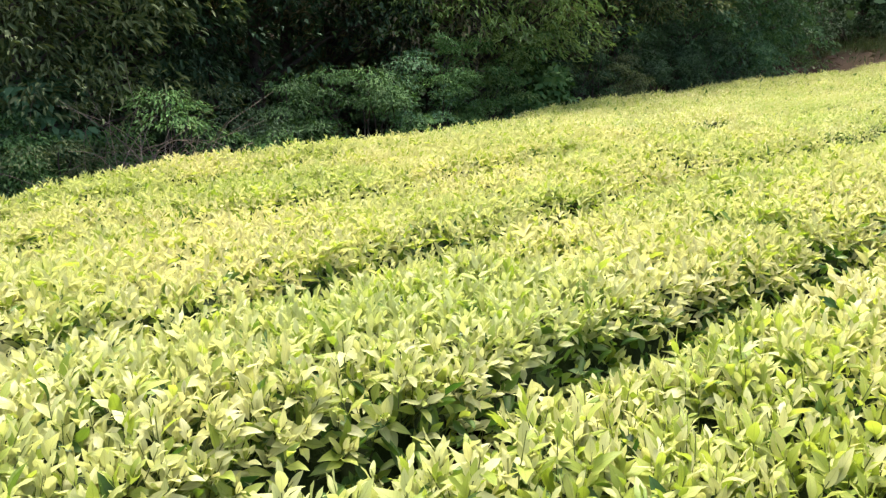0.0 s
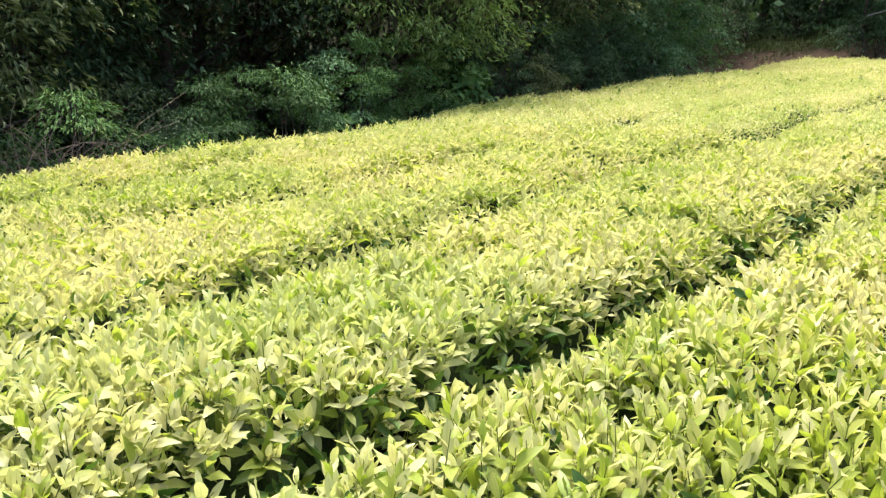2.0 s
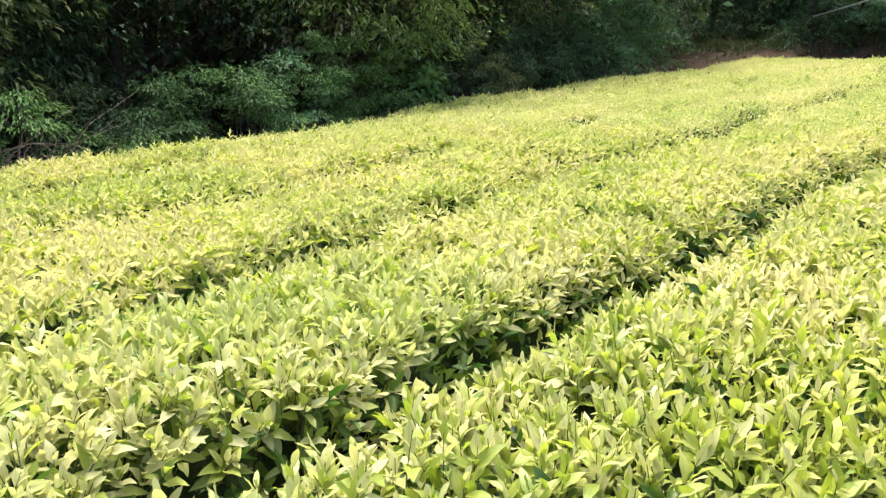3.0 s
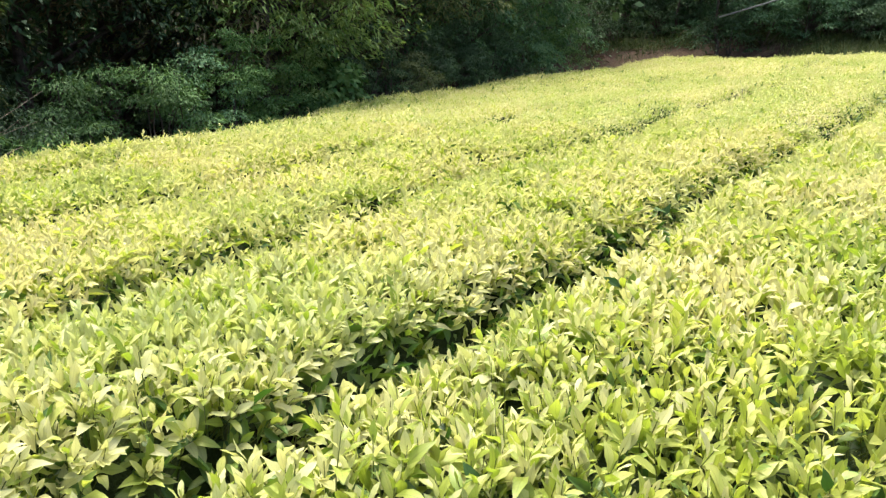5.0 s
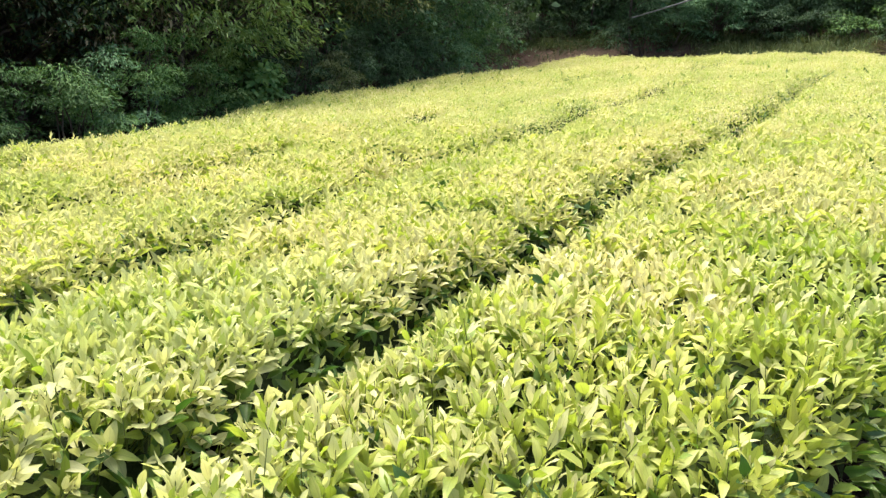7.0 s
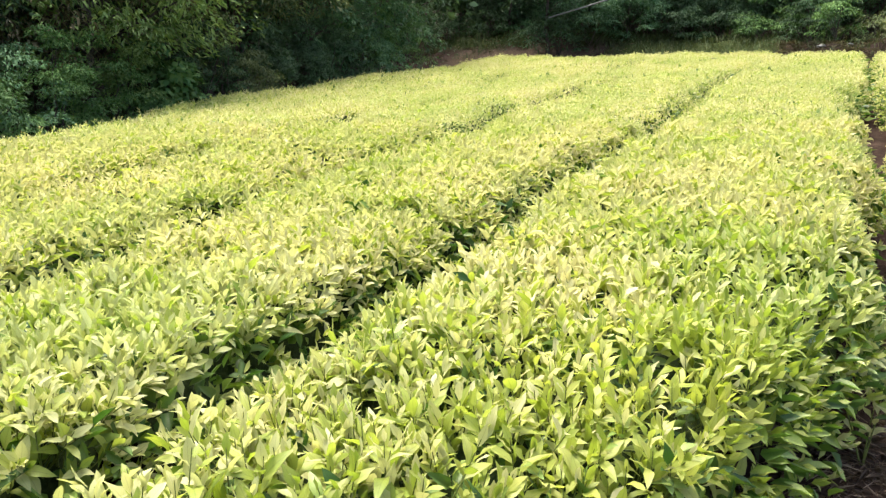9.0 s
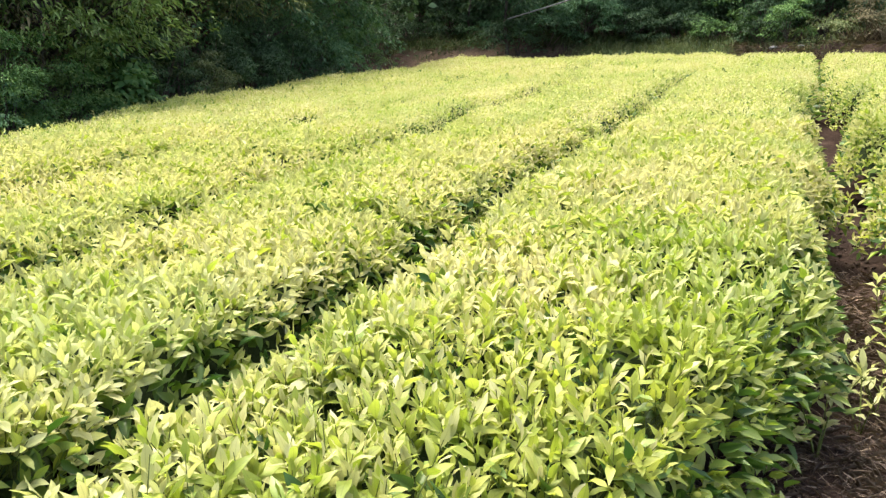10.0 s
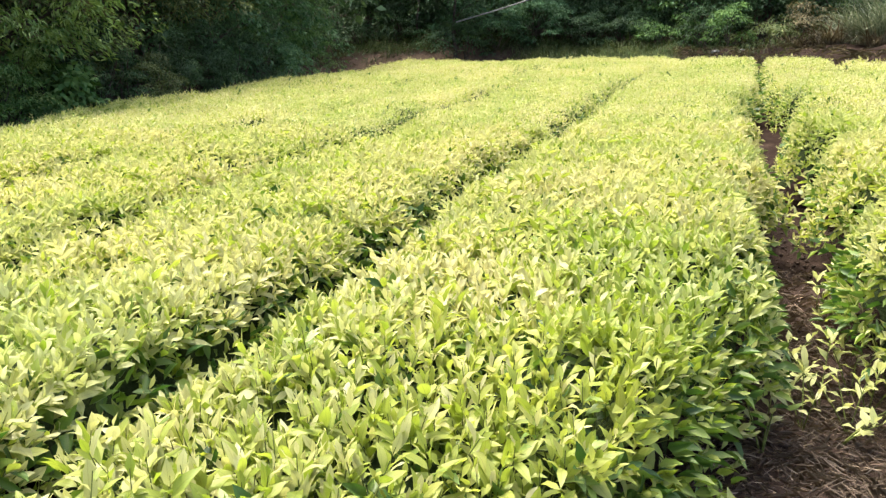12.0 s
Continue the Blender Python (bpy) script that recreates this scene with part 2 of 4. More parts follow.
def wave(x, y, seed, scale):
    """Smooth noise, about -1 to 1, over arrays."""
    g = np.random.default_rng(seed)
    out = np.zeros(np.broadcast(x, y).shape)
    for _ in range(7):
        a, ph, f = g.uniform(0, 2 * np.pi), g.uniform(0, 2 * np.pi), g.uniform(0.6, 1.6) / scale
        out = out + np.sin((x * np.cos(a) + y * np.sin(a)) * f * 2 * np.pi + ph)
    return out / 3.0


def smooth01(t):
    t = np.clip(t, 0, 1)
    return t * t * (3 - 2 * t)


# ======== the lie of the land ========
def left_edge(y):
    return np.interp(y, [-2, 0.5, 1.3, 2.0, 4.0, 8.7, 14, 21, 26], [-5.3, -6.7, -7.2, -7.6, -8.3, -8.98, -9.85, -10.3, -10.8])


def far_edge(x):
    return np.interp(x, [-11, -9, -5, -0.9, 2.3, 3.1, 5], [26.0, 27.2, 27.0, 26.0, 23.2, 20.5, 15.5])


def land(x, y):
    x, y = np.asarray(x, dtype=float), np.asarray(y, dtype=float)
    yy = np.clip(y, -60, 60)
    xx = np.clip(x, -60, 60)
    z = 0.02 * xx + 0.05 * yy
    bank = smooth01((y - far_edge(np.clip(x, -11, 5)) - 0.8) / 3.2)
    z = z + bank * np.interp(x, [-14, -9, -4, 0, 6], [1.3, 1.5, 0.85, 0.75, 0.8]) * (1 + 0.10 * wave(x, y, 14, 1.9) + 0.05 * wave(x, y, 15, 0.7))
    hill = np.maximum(-x - 19.0, y - 41.0)
    z = z + 9.0 * smooth01(hill / 26.0)
    return z + 0.02 * wave(x, y, 3, 2.2) + 0.06 * wave(x, y, 4, 9.0)


GAPS = [
    ((-3, 2.0, 10, 22, 28), (3.4, 3.35, 3.45, 4.1, 4.4), 0.60, 0.15),
    ((-3, 2.0, 10, 22, 28), (1.8, 1.8, 1.95, 2.55, 2.8), 0.50, 0.13),
    ((-3, 1.5, 2.7, 4.0, 4.6, 6.3, 8.0, 9.9, 11.5, 22, 27), (0.26, 0.26, 0.30, 0.38, 0.43, 0.50, 0.45, 0.51, 0.57, 0.90, 1.05), 0.76, 0.16),
    ((-3, 0.8, 1.2, 1.7, 3.0, 6.0, 8.5, 13.5, 25), (-1.6, -1.47, -1.41, -1.48, -1.47, -1.54, -1.53, -1.52, -1.0), 0.64, 0.14),
    ((-3, 1.2, 1.8, 2.3, 4.0, 6.5, 9.0, 12, 16, 26), (-2.6, -2.72, -2.88, -3.0, -3.14, -3.15, -3.38, -3.34, -3.0, -2.6), 0.50, 0.15),
    ((-3, 2.2, 3.3, 4.7, 6.8, 10.2, 16, 27), (-4.7, -4.77, -4.58, -4.50, -4.62, -4.67, -4.5, -4.2), 0.36, 0.13),
    ((-3, 2.0, 4.4, 6.6, 9.6, 16, 27), (-6.0, -6.05, -6.05, -6.15, -6.20, -6.0, -5.7), 0.16, 0.12),
    ((-3, 2.0, 4.4, 6.6, 9.6, 16, 27), (-7.2, -7.3, -7.5, -7.7, -7.75, -7.6, -7.3), 0.12, 0.12),
]


# how far each gap stands open along its length
OPEN = {
    2: ((-3, 2.2, 2.6, 3.3, 3.8, 4.6, 5.2, 5.6, 6.1, 6.7, 7.3, 8.2, 9.0, 10, 11.8, 13, 15, 27), (1.0, 1.0, 1.0, 1.0, 1.0, 1.05, 1.0, 0.78, 1.05, 1.05, 0.72, 0.72, 0.95, 1.1, 1.1, 0.85, 0.62, 0.5)),
    3: ((-3, 0.7, 1.1, 1.6, 2.1, 2.5, 2.8, 3.3, 3.7, 4.1, 4.7, 5.2, 6.4, 8, 11, 15, 25), (0.05, 0.12, 0.75, 1.05, 0.95, 0.9, 1.1, 1.1, 0.8, 1.1, 1.15, 0.8, 0.95, 0.6, 0.45, 0.35, 0.3)),
    4: ((-3, 0.6, 0.9, 1.6, 2.0, 2.4, 3.2, 3.8, 4.6, 5.5, 7.5, 9, 13, 26), (0.1, 0.5, 1.5, 1.5, 0.9, 1.1, 0.55, 0.45, 0.85, 0.5, 0.75, 0.5, 0.4, 0.25)),
    5: ((-3, 1.5, 3.2, 4.1, 4.5, 4.9, 6.2, 6.8, 7.4, 9.4, 9.8, 10.4, 14, 27), (0.5, 0.7, 0.4, 0.5, 1.3, 0.5, 0.6, 1.1, 0.5, 0.5, 1.1, 0.5, 0.35, 0.3)),
}


def gap_x(i, y):
    return np.interp(y, GAPS[i][0], GAPS[i][1])


def near_edge(x):
    return np.interp(x, [-6.0, -1.9, -1.5, -0.9, -0.5, -0.2, -0.1, 0.0, 0.1, 0.2, 0.3, 0.4, 0.6, 1.6, 2.4, 5.0], [-0.9, -0.9, -0.3, 0.5, 1.1, 1.45, 1.80, 2.20, 2.40, 2.60, 2.95, 3.25, 3.35, 3.2, 3.0, 3.0])


def canopy(x, y):
    """Height of the clipped tea canopy over the land."""
    h = 0.75 + 0.022 * wave(x, y, 11, 1.1) + 0.018 * wave(x, y, 12, 0.42)
    for i, (_, _, depth, width) in enumerate(GAPS):
        dx = x - gap_x(i, y)
        open_ = (np.interp(y, *OPEN[i]) if i in OPEN else 0.72) + (0.15 if i in OPEN else 0.40) * wave(np.full_like(x, i * 7.0), y, 20 + i, 1.0)
        w = width * (1.0 + 0.35 * wave(np.full_like(x, i * 3.0), y, 40 + i, 0.9))
        if i == 2:
            dx = dx + 0.03 * wave(np.full_like(x, 9.0), y, 62, 1.2)
            w = w * (1 + 0.5 * np.clip((3.6 - y) / 2.0, 0, 1))
            dx = dx - 0.17 * np.clip((3.9 - y) / 1.2, 0, 1)
            w = w * np.interp(y, [8.5, 10, 12, 14], [1.0, 1.3, 1.3, 0.6])
        if i == 2:
            w = np.where(dx > 0, np.interp(y, [3.5, 5, 13, 16], [1.1, 1.35, 1.35, 1.0]) * w, 1.12 * w)
        if i > 2:
            w = np.where(dx > 0, 0.72 * w, 0.88 * w)
        h = h - depth * np.clip(open_, 0.05, 1.5) * np.exp(-((dx / np.maximum(w, 0.05)) ** 2))
        h = h - 0.045 * np.clip(open_ * 1.3, 0, 1) * np.exp(-((dx / 0.34) ** 2))
    rim = np.minimum(x - left_edge(y), far_edge(x) - y)
    h = h - 0.70 * np.exp(-np.maximum(rim, 0) / 0.22) * (rim > -0.3)
    # low seedlings that stand in the lane
    for hx, hy, hw, hl, hd in ((0.44, 5.55, 0.13, 0.16, 0.26), (0.50, 7.5, 0.2, 0.3, 0.2)):
        h = h + hd * np.exp(-(((x - hx) / hw) ** 2) - ((y - hy) / hl) ** 2)
    for hx, hy, hw, hl, hd in ((0.80, 4.9, 0.14, 0.22, 0.30),):
        h = h - hd * np.exp(-(((x - hx) / hw) ** 2) - ((y - hy) / hl) ** 2)
    near = y - near_edge(x)
    h = h - 0.60 * np.exp(-np.maximum(near, 0) / 0.18)
    return np.where((rim < 0) | (near < 0), 0.0, np.maximum(h, 0.0))


def row_of(x, y):
    """Number of the hedge that a place belongs to."""
    k = np.zeros(x.shape, dtype=int)
    for i in range(len(GAPS)):
        k += (x < gap_x(i, y)).astype(int)
    return k


def axis(fine_a, fine_b, step, reach):
    a = list(np.arange(fine_a, fine_b, step))
    s, lo, hi = step, fine_a, fine_b
    left, right = [], []
    while hi < reach:
        s *= 1.35
        lo, hi = lo - s, hi + s
        left.append(lo)
        right.append(hi)
    return np.array(left[::-1] + a + right)


gx, gy = axis(-14, 7, 0.16, 700), axis(-3, 37, 0.2, 700)
GX, GY = np.meshgrid(gx, gy, indexing="ij")
GZ = land(GX, GY)
near_row = np.abs(GX) + np.abs(GY - 3) < 12
GZ = GZ + np.where(near_row, 0.018 * wave(GX, GY, 6, 0.5), 0)
n1, n2 = len(gx), len(gy)
ii, jj = np.meshgrid(np.arange(n1 - 1), np.arange(n2 - 1), indexing="ij")
gq = np.stack([ii * n2 + jj, (ii + 1) * n2 + jj, (ii + 1) * n2 + jj + 1, ii * n2 + jj + 1], -1).reshape(-1, 4)
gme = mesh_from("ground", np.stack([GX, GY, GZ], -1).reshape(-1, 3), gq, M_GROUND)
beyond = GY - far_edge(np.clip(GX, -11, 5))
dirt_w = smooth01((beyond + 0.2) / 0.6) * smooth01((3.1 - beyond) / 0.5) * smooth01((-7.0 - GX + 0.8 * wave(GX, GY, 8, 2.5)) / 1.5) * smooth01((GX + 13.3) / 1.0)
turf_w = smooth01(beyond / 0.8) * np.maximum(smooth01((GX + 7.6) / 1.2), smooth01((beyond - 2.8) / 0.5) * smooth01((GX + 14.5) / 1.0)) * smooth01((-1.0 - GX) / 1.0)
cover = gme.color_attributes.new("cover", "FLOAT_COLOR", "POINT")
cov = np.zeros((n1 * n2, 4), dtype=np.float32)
# where shade is painted: wood floor, hill, and weaker on the right-hand bank
litter_shade_w = smooth01((left_edge(GY) - 0.1 - GX) / 0.5) * smooth01((25.5 - GY) / 1.5) + smooth01((-14.5 - GX) / 1.0) + smooth01((GY - 33.0) / 1.0)
cov[:, 2] = np.clip(0.45 * smooth01(beyond / 0.8) * smooth01((GX + 1.6) / 1.2) + litter_shade_w, 0, 1).ravel()
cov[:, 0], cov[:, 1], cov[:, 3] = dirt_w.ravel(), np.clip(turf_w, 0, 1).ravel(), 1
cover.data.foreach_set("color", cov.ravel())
ground = tagged(new("ground", gme), "brown tilled earth with shade-darkened leaf litter and a low bank", "ground", kind="structure")

# ======== tea hedges ========
CENTRE = np.array([0.0, 0.3])
N_ROWS = len(GAPS) + 1
hedges = []
for r in range(N_ROWS):
    xc = float(np.mean([gap_x(min(r, N_ROWS - 2), 8.0), gap_x(max(r - 1, 0), 8.0)]))
    hedges.append(root("tea_hedge", xc, 8.0, float(land(xc, 8.0)), "long clipped tea hedge with pale yellow-green new shoots", "tea hedge", "rows of tea"))


def scatter(step, lo, hi, steep_share=1.0, away=False):
    """Jittered places in the field whose distance from the near corner lies in a band."""
    xs, ys = np.meshgrid(np.arange(-11.2, 5.5, step / 2), np.arange(-1.8, 28, step / 2), indexing="ij")
    xs = (xs + rng.uniform(-0.5, 0.5, xs.shape) * step).ravel()
    ys = (ys + rng.uniform(-0.5, 0.5, ys.shape) * step).ravel()
    d = np.hypot(xs - CENTRE[0], ys - CENTRE[1])
    aside = (xs > 0.35 * ys + 1.2) | (ys < -0.1 - 0.05 * xs)
    ok = (d >= lo) & (d < hi) & (aside == away)
    xs, ys = xs[ok], ys[ok]
    sx, sy = slope(xs, ys)
    steep = np.sqrt(1 + np.clip(sx, -6, 6) ** 2 + np.clip(sy, -6, 6) ** 2)
    ok = rng.uniform(0, 1, len(xs)) < 0.25 * (1 + (steep - 1) * steep_share)
    return xs[ok], ys[ok]


def slope(x, y):
    e = 0.04
    return (canopy(x + e, y) - canopy(x - e, y)) / (2 * e), (canopy(x, y + e) - canopy(x, y - e)) / (2 * e)


young = {r: [] for r in range(N_ROWS)}
middle = {r: [] for r in range(N_ROWS)}
mature = {r: [] for r in range(N_ROWS)}
stems = {r: [] for r in range(N_ROWS)}
singles = {r: [] for r in range(N_ROWS)}


def grow(step, lo, hi, lod, n_leaf, size, single_below=0.0, away=False):
    x, y = scatter(step, lo, hi, 0.12, away)
    h = canopy(x, y)
    keep = h > rng.uniform(0.13, 0.48, len(x))
    x, y, h = x[keep], y[keep], h[keep]
    sx, sy = slope(x, y)
    lean = np.stack([-np.clip(sx, -2.5, 2.5) * 0.55, -np.clip(sy, -2.5, 2.5) * 0.55, np.ones_like(x)], -1)
    lean = unit(lean + rng.normal(0, 0.16, lean.shape))
    r = row_of(x, y)
    zt = land(x, y) + h + rng.normal(0, 0.026, len(x)) - 0.035 + 0.045 * (rng.uniform(0, 1, len(x)) < 0.07)
    top = np.stack([x, y, zt], -1)
    low = np.clip((0.66 - h) / 0.3, 0, 1) * np.where(np.abs(x - gap_x(2, y)) < 0.5, 0.4, 1.0)
    az0 = rng.uniform(0, 2 * np.pi, len(x))
    side_a = unit(np.cross(lean, np.array([0.0, 1.0, 0.001])))
    side_b = np.cross(lean, side_a)
    for k in range(n_leaf):
        az = az0 + k * 2.4 + rng.normal(0, 0.25, len(x))
        frac = k / max(n_leaf - 1, 1)
        up = np.radians(np.clip(rng.normal(72 - 32 * frac, 16, len(x)), 2, 88))
        out = side_a * np.cos(az)[:, None] + side_b * np.sin(az)[:, None]
        d = out * np.cos(up)[:, None] + lean * np.sin(up)[:, None]
        nrm = lean * np.cos(up)[:, None] - out * np.sin(up)[:, None]
        p = top - lean * (0.012 + 0.085 * frac) * size + out * 0.004
        ln = rng.uniform(0.70, 1.18, len(x)) * (0.050 + 0.036 * min(frac * 1.6, 1.0)) * size
        wd = ln * rng.uniform(0.33, 0.43, len(x))
        dr = np.clip(rng.normal(0.15 + 0.32 * frac, 0.18, len(x)), -0.1, 0.8)
        end = np.clip(1.0 - (y - near_edge(x)) / 0.75, 0, 1) * (0.45 + 0.55 * frac) * (0.7 + 0.5 * wave(x, y, 92, 0.9)) * (x < 0.0)
        older = (rng.uniform(0, 1, len(x)) < 0.10 * max(frac - 0.5, 0) + 0.30 * low + 0.34 * end) & (k >= 1)
        bushy = 0.75 * np.exp(-(((x + 0.2) / 0.8) ** 2) - ((y - 2.0) / 0.9) ** 2) + 0.10 * wave(x, y, 91, 1.5)
        fresh = ~older & (rng.uniform(0, 1, len(x)) < 0.04 + 0.80 * max(frac - 0.22, 0) + 0.4 * low + 0.9 * end + bushy)
        for rr in np.unique(r):
            for sel, store in ((~older & ~fresh & (r == rr), young), (fresh & (r == rr), middle), (older & (r == rr), mature)):
                if sel.any():
                    if store is young and single_below > 0:
                        dist = np.hypot(x - CENTRE[0], y - CENTRE[1])
                        one = sel & (dist < single_below) & (k % 3 == 1)
                        if one.any():
                            singles[rr].append((p[one], d[one], nrm[one], ln[one], dist[one]))
                            sel = sel & ~one
                    store[rr].append(blades(p[sel], d[sel], nrm[sel], ln[sel], wd[sel], dr[sel], 0.32, lod))
    if lod == 0:
        for rr in np.unique(r):
            for i in np.nonzero(r == rr)[0]:
                a, b = top[i] - lean[i] * 0.16, top[i] + lean[i] * 0.01
                stems[rr].append(tube([a, (a + b) / 2 + rng.normal(0, 0.004, 3), b], [0.0022, 0.0018, 0.0012], 3))


grow(0.048, 0.0, 2.0, 0, 6, 0.90, 1.9)
grow(0.046, 2.0, 3.1, 1, 6, 0.86)
grow(0.044, 3.1, 8.0, 3, 5, 0.78)
grow(0.040, 8.0, 13.0, 2, 4, 0.66)
grow(0.048, 13.0, 19.0, 2, 4, 0.76)
grow(0.066, 19.0, 31.0, 2, 4, 0.92)
grow(0.14, 0.0, 31.0, 2, 5, 1.4, 0.0, True)


def undergrowth(step, lo, hi, lod, per, size):
    """Older, darker leaves below the new shoots and down the flanks."""
    x, y = scatter(step, lo, hi, 0.35)
    x, y = np.repeat(x, per), np.repeat(y, per)
    x, y = x + rng.normal(0, step * 0.4, len(x)), y + rng.normal(0, step * 0.4, len(y))
    h = canopy(x, y)
    lane = np.abs(x - gap_x(2, y)) < 0.5
    keep = h > np.where(lane, rng.uniform(0.26, 0.50, len(x)), rng.uniform(0.08, 0.30, len(x)))
    x, y, h = x[keep], y[keep], h[keep]
    sx, sy = slope(x, y)
    out = np.stack([-np.clip(sx, -4, 4) * 0.6, -np.clip(sy, -4, 4) * 0.6, np.full_like(x, 0.45)], -1)
    out = unit(out + rng.normal(0, 0.95, out.shape))
    z = land(x, y) + h - rng.uniform(0.09, 0.25, len(x)) * np.clip(h / 0.5, 0.3, 1)
    p = np.stack([x, y, z], -1)
    nrm = unit(np.array([0, 0, 1.0]) + rng.normal(0, 0.7, p.shape))
    ln = rng.uniform(0.06, 0.095, len(x)) * size
    r = row_of(x, y)
    for rr in np.unique(r):
        s = r == rr
        mature[rr].append(blades(p[s], out[s], nrm[s], ln[s], ln[s] * 0.42, rng.uniform(0.0, 0.4, s.sum()), 0.2, lod))


undergrowth(0.09, 0.0, 4.5, 3, 5, 0.95)
undergrowth(0.14, 4.5, 12.0, 2, 4, 1.15)
undergrowth(0.26, 12.0, 20.0, 2, 3, 1.7)

# ten leaf shapes that the single leaves share
LEAF_SHAPES = []
for i in range(10):
    v, q, u = blades(np.zeros((1, 3)), np.array([[0, 1.0, 0]]), np.array([[0, 0, 1.0]]), 1.0, 0.32 + 0.012 * i, 0.05 + 0.04 * i, 0.25 + 0.03 * (i % 4), 0)
    v[:, 0] += 0.03 * np.sin(v[:, 1] * 4 + i)
    LEAF_SHAPES.append(mesh_from("leaf", v, q, M_YOUNG_ONE, u))

cx, cy = np.arange(-11.2, 5.5, 0.10), np.arange(-1.8, 28.0, 0.14)
for r, hedge in enumerate(hedges):
    if young[r]:
        v, q, u = joined(young[r])
        part("young_foliage", mesh_from("young_foliage", v, q, M_YOUNG, u), hedge, "pale yellow-green young leaves", "stuff")
    if middle[r]:
        v, q, u = joined(middle[r])
        part("middle_foliage", mesh_from("middle_foliage", v, q, M_MIDDLE, u), hedge, "fresh green leaves below the shoots", "stuff")
    if mature[r]:
        v, q, u = joined(mature[r])
        part("old_foliage", mesh_from("old_foliage", v, q, M_MATURE, u), hedge, "dark green older leaves", "stuff")
    if stems[r]:
        v, q, u = joined(stems[r])
        part("twig_growth", mesh_from("twig_growth", v, q, M_STEM), hedge, "thin green stems", "stuff")
    # dark sheet under the leaves, coloured for the shade among the twigs
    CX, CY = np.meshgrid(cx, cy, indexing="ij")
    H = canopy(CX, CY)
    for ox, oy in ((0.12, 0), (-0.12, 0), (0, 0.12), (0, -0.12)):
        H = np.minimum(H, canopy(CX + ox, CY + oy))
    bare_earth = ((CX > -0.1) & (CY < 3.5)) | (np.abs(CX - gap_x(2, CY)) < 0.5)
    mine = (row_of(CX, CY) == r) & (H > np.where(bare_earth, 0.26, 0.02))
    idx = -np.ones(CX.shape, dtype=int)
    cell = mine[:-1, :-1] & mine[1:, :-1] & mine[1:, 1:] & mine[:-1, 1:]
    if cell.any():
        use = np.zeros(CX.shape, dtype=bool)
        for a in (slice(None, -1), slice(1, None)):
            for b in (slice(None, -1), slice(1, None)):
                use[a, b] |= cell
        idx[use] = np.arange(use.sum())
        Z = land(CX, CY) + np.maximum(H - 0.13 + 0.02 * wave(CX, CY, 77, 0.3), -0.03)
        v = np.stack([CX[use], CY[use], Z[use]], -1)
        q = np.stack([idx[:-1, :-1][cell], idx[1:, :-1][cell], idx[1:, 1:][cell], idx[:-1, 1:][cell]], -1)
        part("twig_shade_sheet", mesh_from("twig_shade_sheet", v, q, M_CORE), hedge, "dark sheet standing in for the shaded twigs inside the hedge")
    # single leaves that the camera sees best
    if singles[r]:
        P, D_, N_, L_, dist = (np.concatenate([s[i] for s in singles[r]]) for i in range(5))
        order = np.argsort(dist)
        single = order[:260]
        for i in single:
            yv = Vector(D_[i]).normalized()
            zv = Vector(N_[i])
            xv = yv.cross(zv).normalized()
            zv = xv.cross(yv)
            rot = Matrix((xv, yv, zv)).transposed().to_4x4()
            leaf = new("leaf", LEAF_SHAPES[int(i) % 10])
            leaf.parent = hedge
            leaf.matrix_parent_inverse = Matrix.Translation(hedge.location).inverted()
            leaf.matrix_basis = Matrix.Translation(P[i]) @ rot @ Matrix.Scale(float(L_[i]), 4)
        rest = order[260:]
        if len(rest):
            v, q, u = blades(P[rest], D_[rest], N_[rest], L_[rest], L_[rest] * 0.32, 0.2, 0.3, 0)
            part("young_foliage", mesh_from("young_foliage", v, q, M_YOUNG, u), hedge, "pale yellow-green young leaves", "stuff")



def seedling(x, y, height, reach, n_leaf, label):
    """Young tea plant: a few thin leaning stems, each with its own loose leaves."""
    z = float(land(x, y))
    t = root("tea_seedling", x, y, z, label, "tea seedling", "young tea plants in the lane")
    for k in range(3):
        a = rng.uniform(0, 2 * np.pi)
        tip = np.array([x + reach * math.cos(a), y + reach * math.sin(a), z + height * rng.uniform(0.75, 1.1)])
        path = np.linspace([x, y, z - 0.02], tip, 6)
        path[:, 2] += 0.10 * height * np.sin(np.linspace(0, np.pi, 6))
        v, q, u = tube(path, np.linspace(0.0035, 0.0016, 6), 4)
        part("stem", mesh_from("stem", v, q, M_STEM), t)
        for j in range(n_leaf):
            f = 1.0 - 0.62 * j / max(n_leaf - 1, 1)
            p = np.array([np.interp(f * 5, np.arange(6), path[:, c]) for c in range(3)])
            b = a + j * 2.4 + rng.normal(0, 0.3)
            up = radians(np.clip(rng.normal(55 - 40 * (1 - f), 14), -10, 80))
            yv = Vector((math.cos(b) * math.cos(up), math.sin(b) * math.cos(up), math.sin(up)))
            zv = Vector((-math.cos(b) * math.sin(up), -math.sin(b) * math.sin(up), math.cos(up)))
            xv = yv.cross(zv).normalized()
            rot = Matrix((xv, yv, zv)).transposed().to_4x4()
            leaf = new("leaf", LEAF_SHAPES[int(rng.integers(10))])
            leaf.parent = t
            leaf.matrix_parent_inverse = Matrix.Translation(t.location).inverted()
            leaf.matrix_basis = Matrix.Translation(p) @ rot @ Matrix.Scale(float(rng.uniform(0.055, 0.088)), 4)


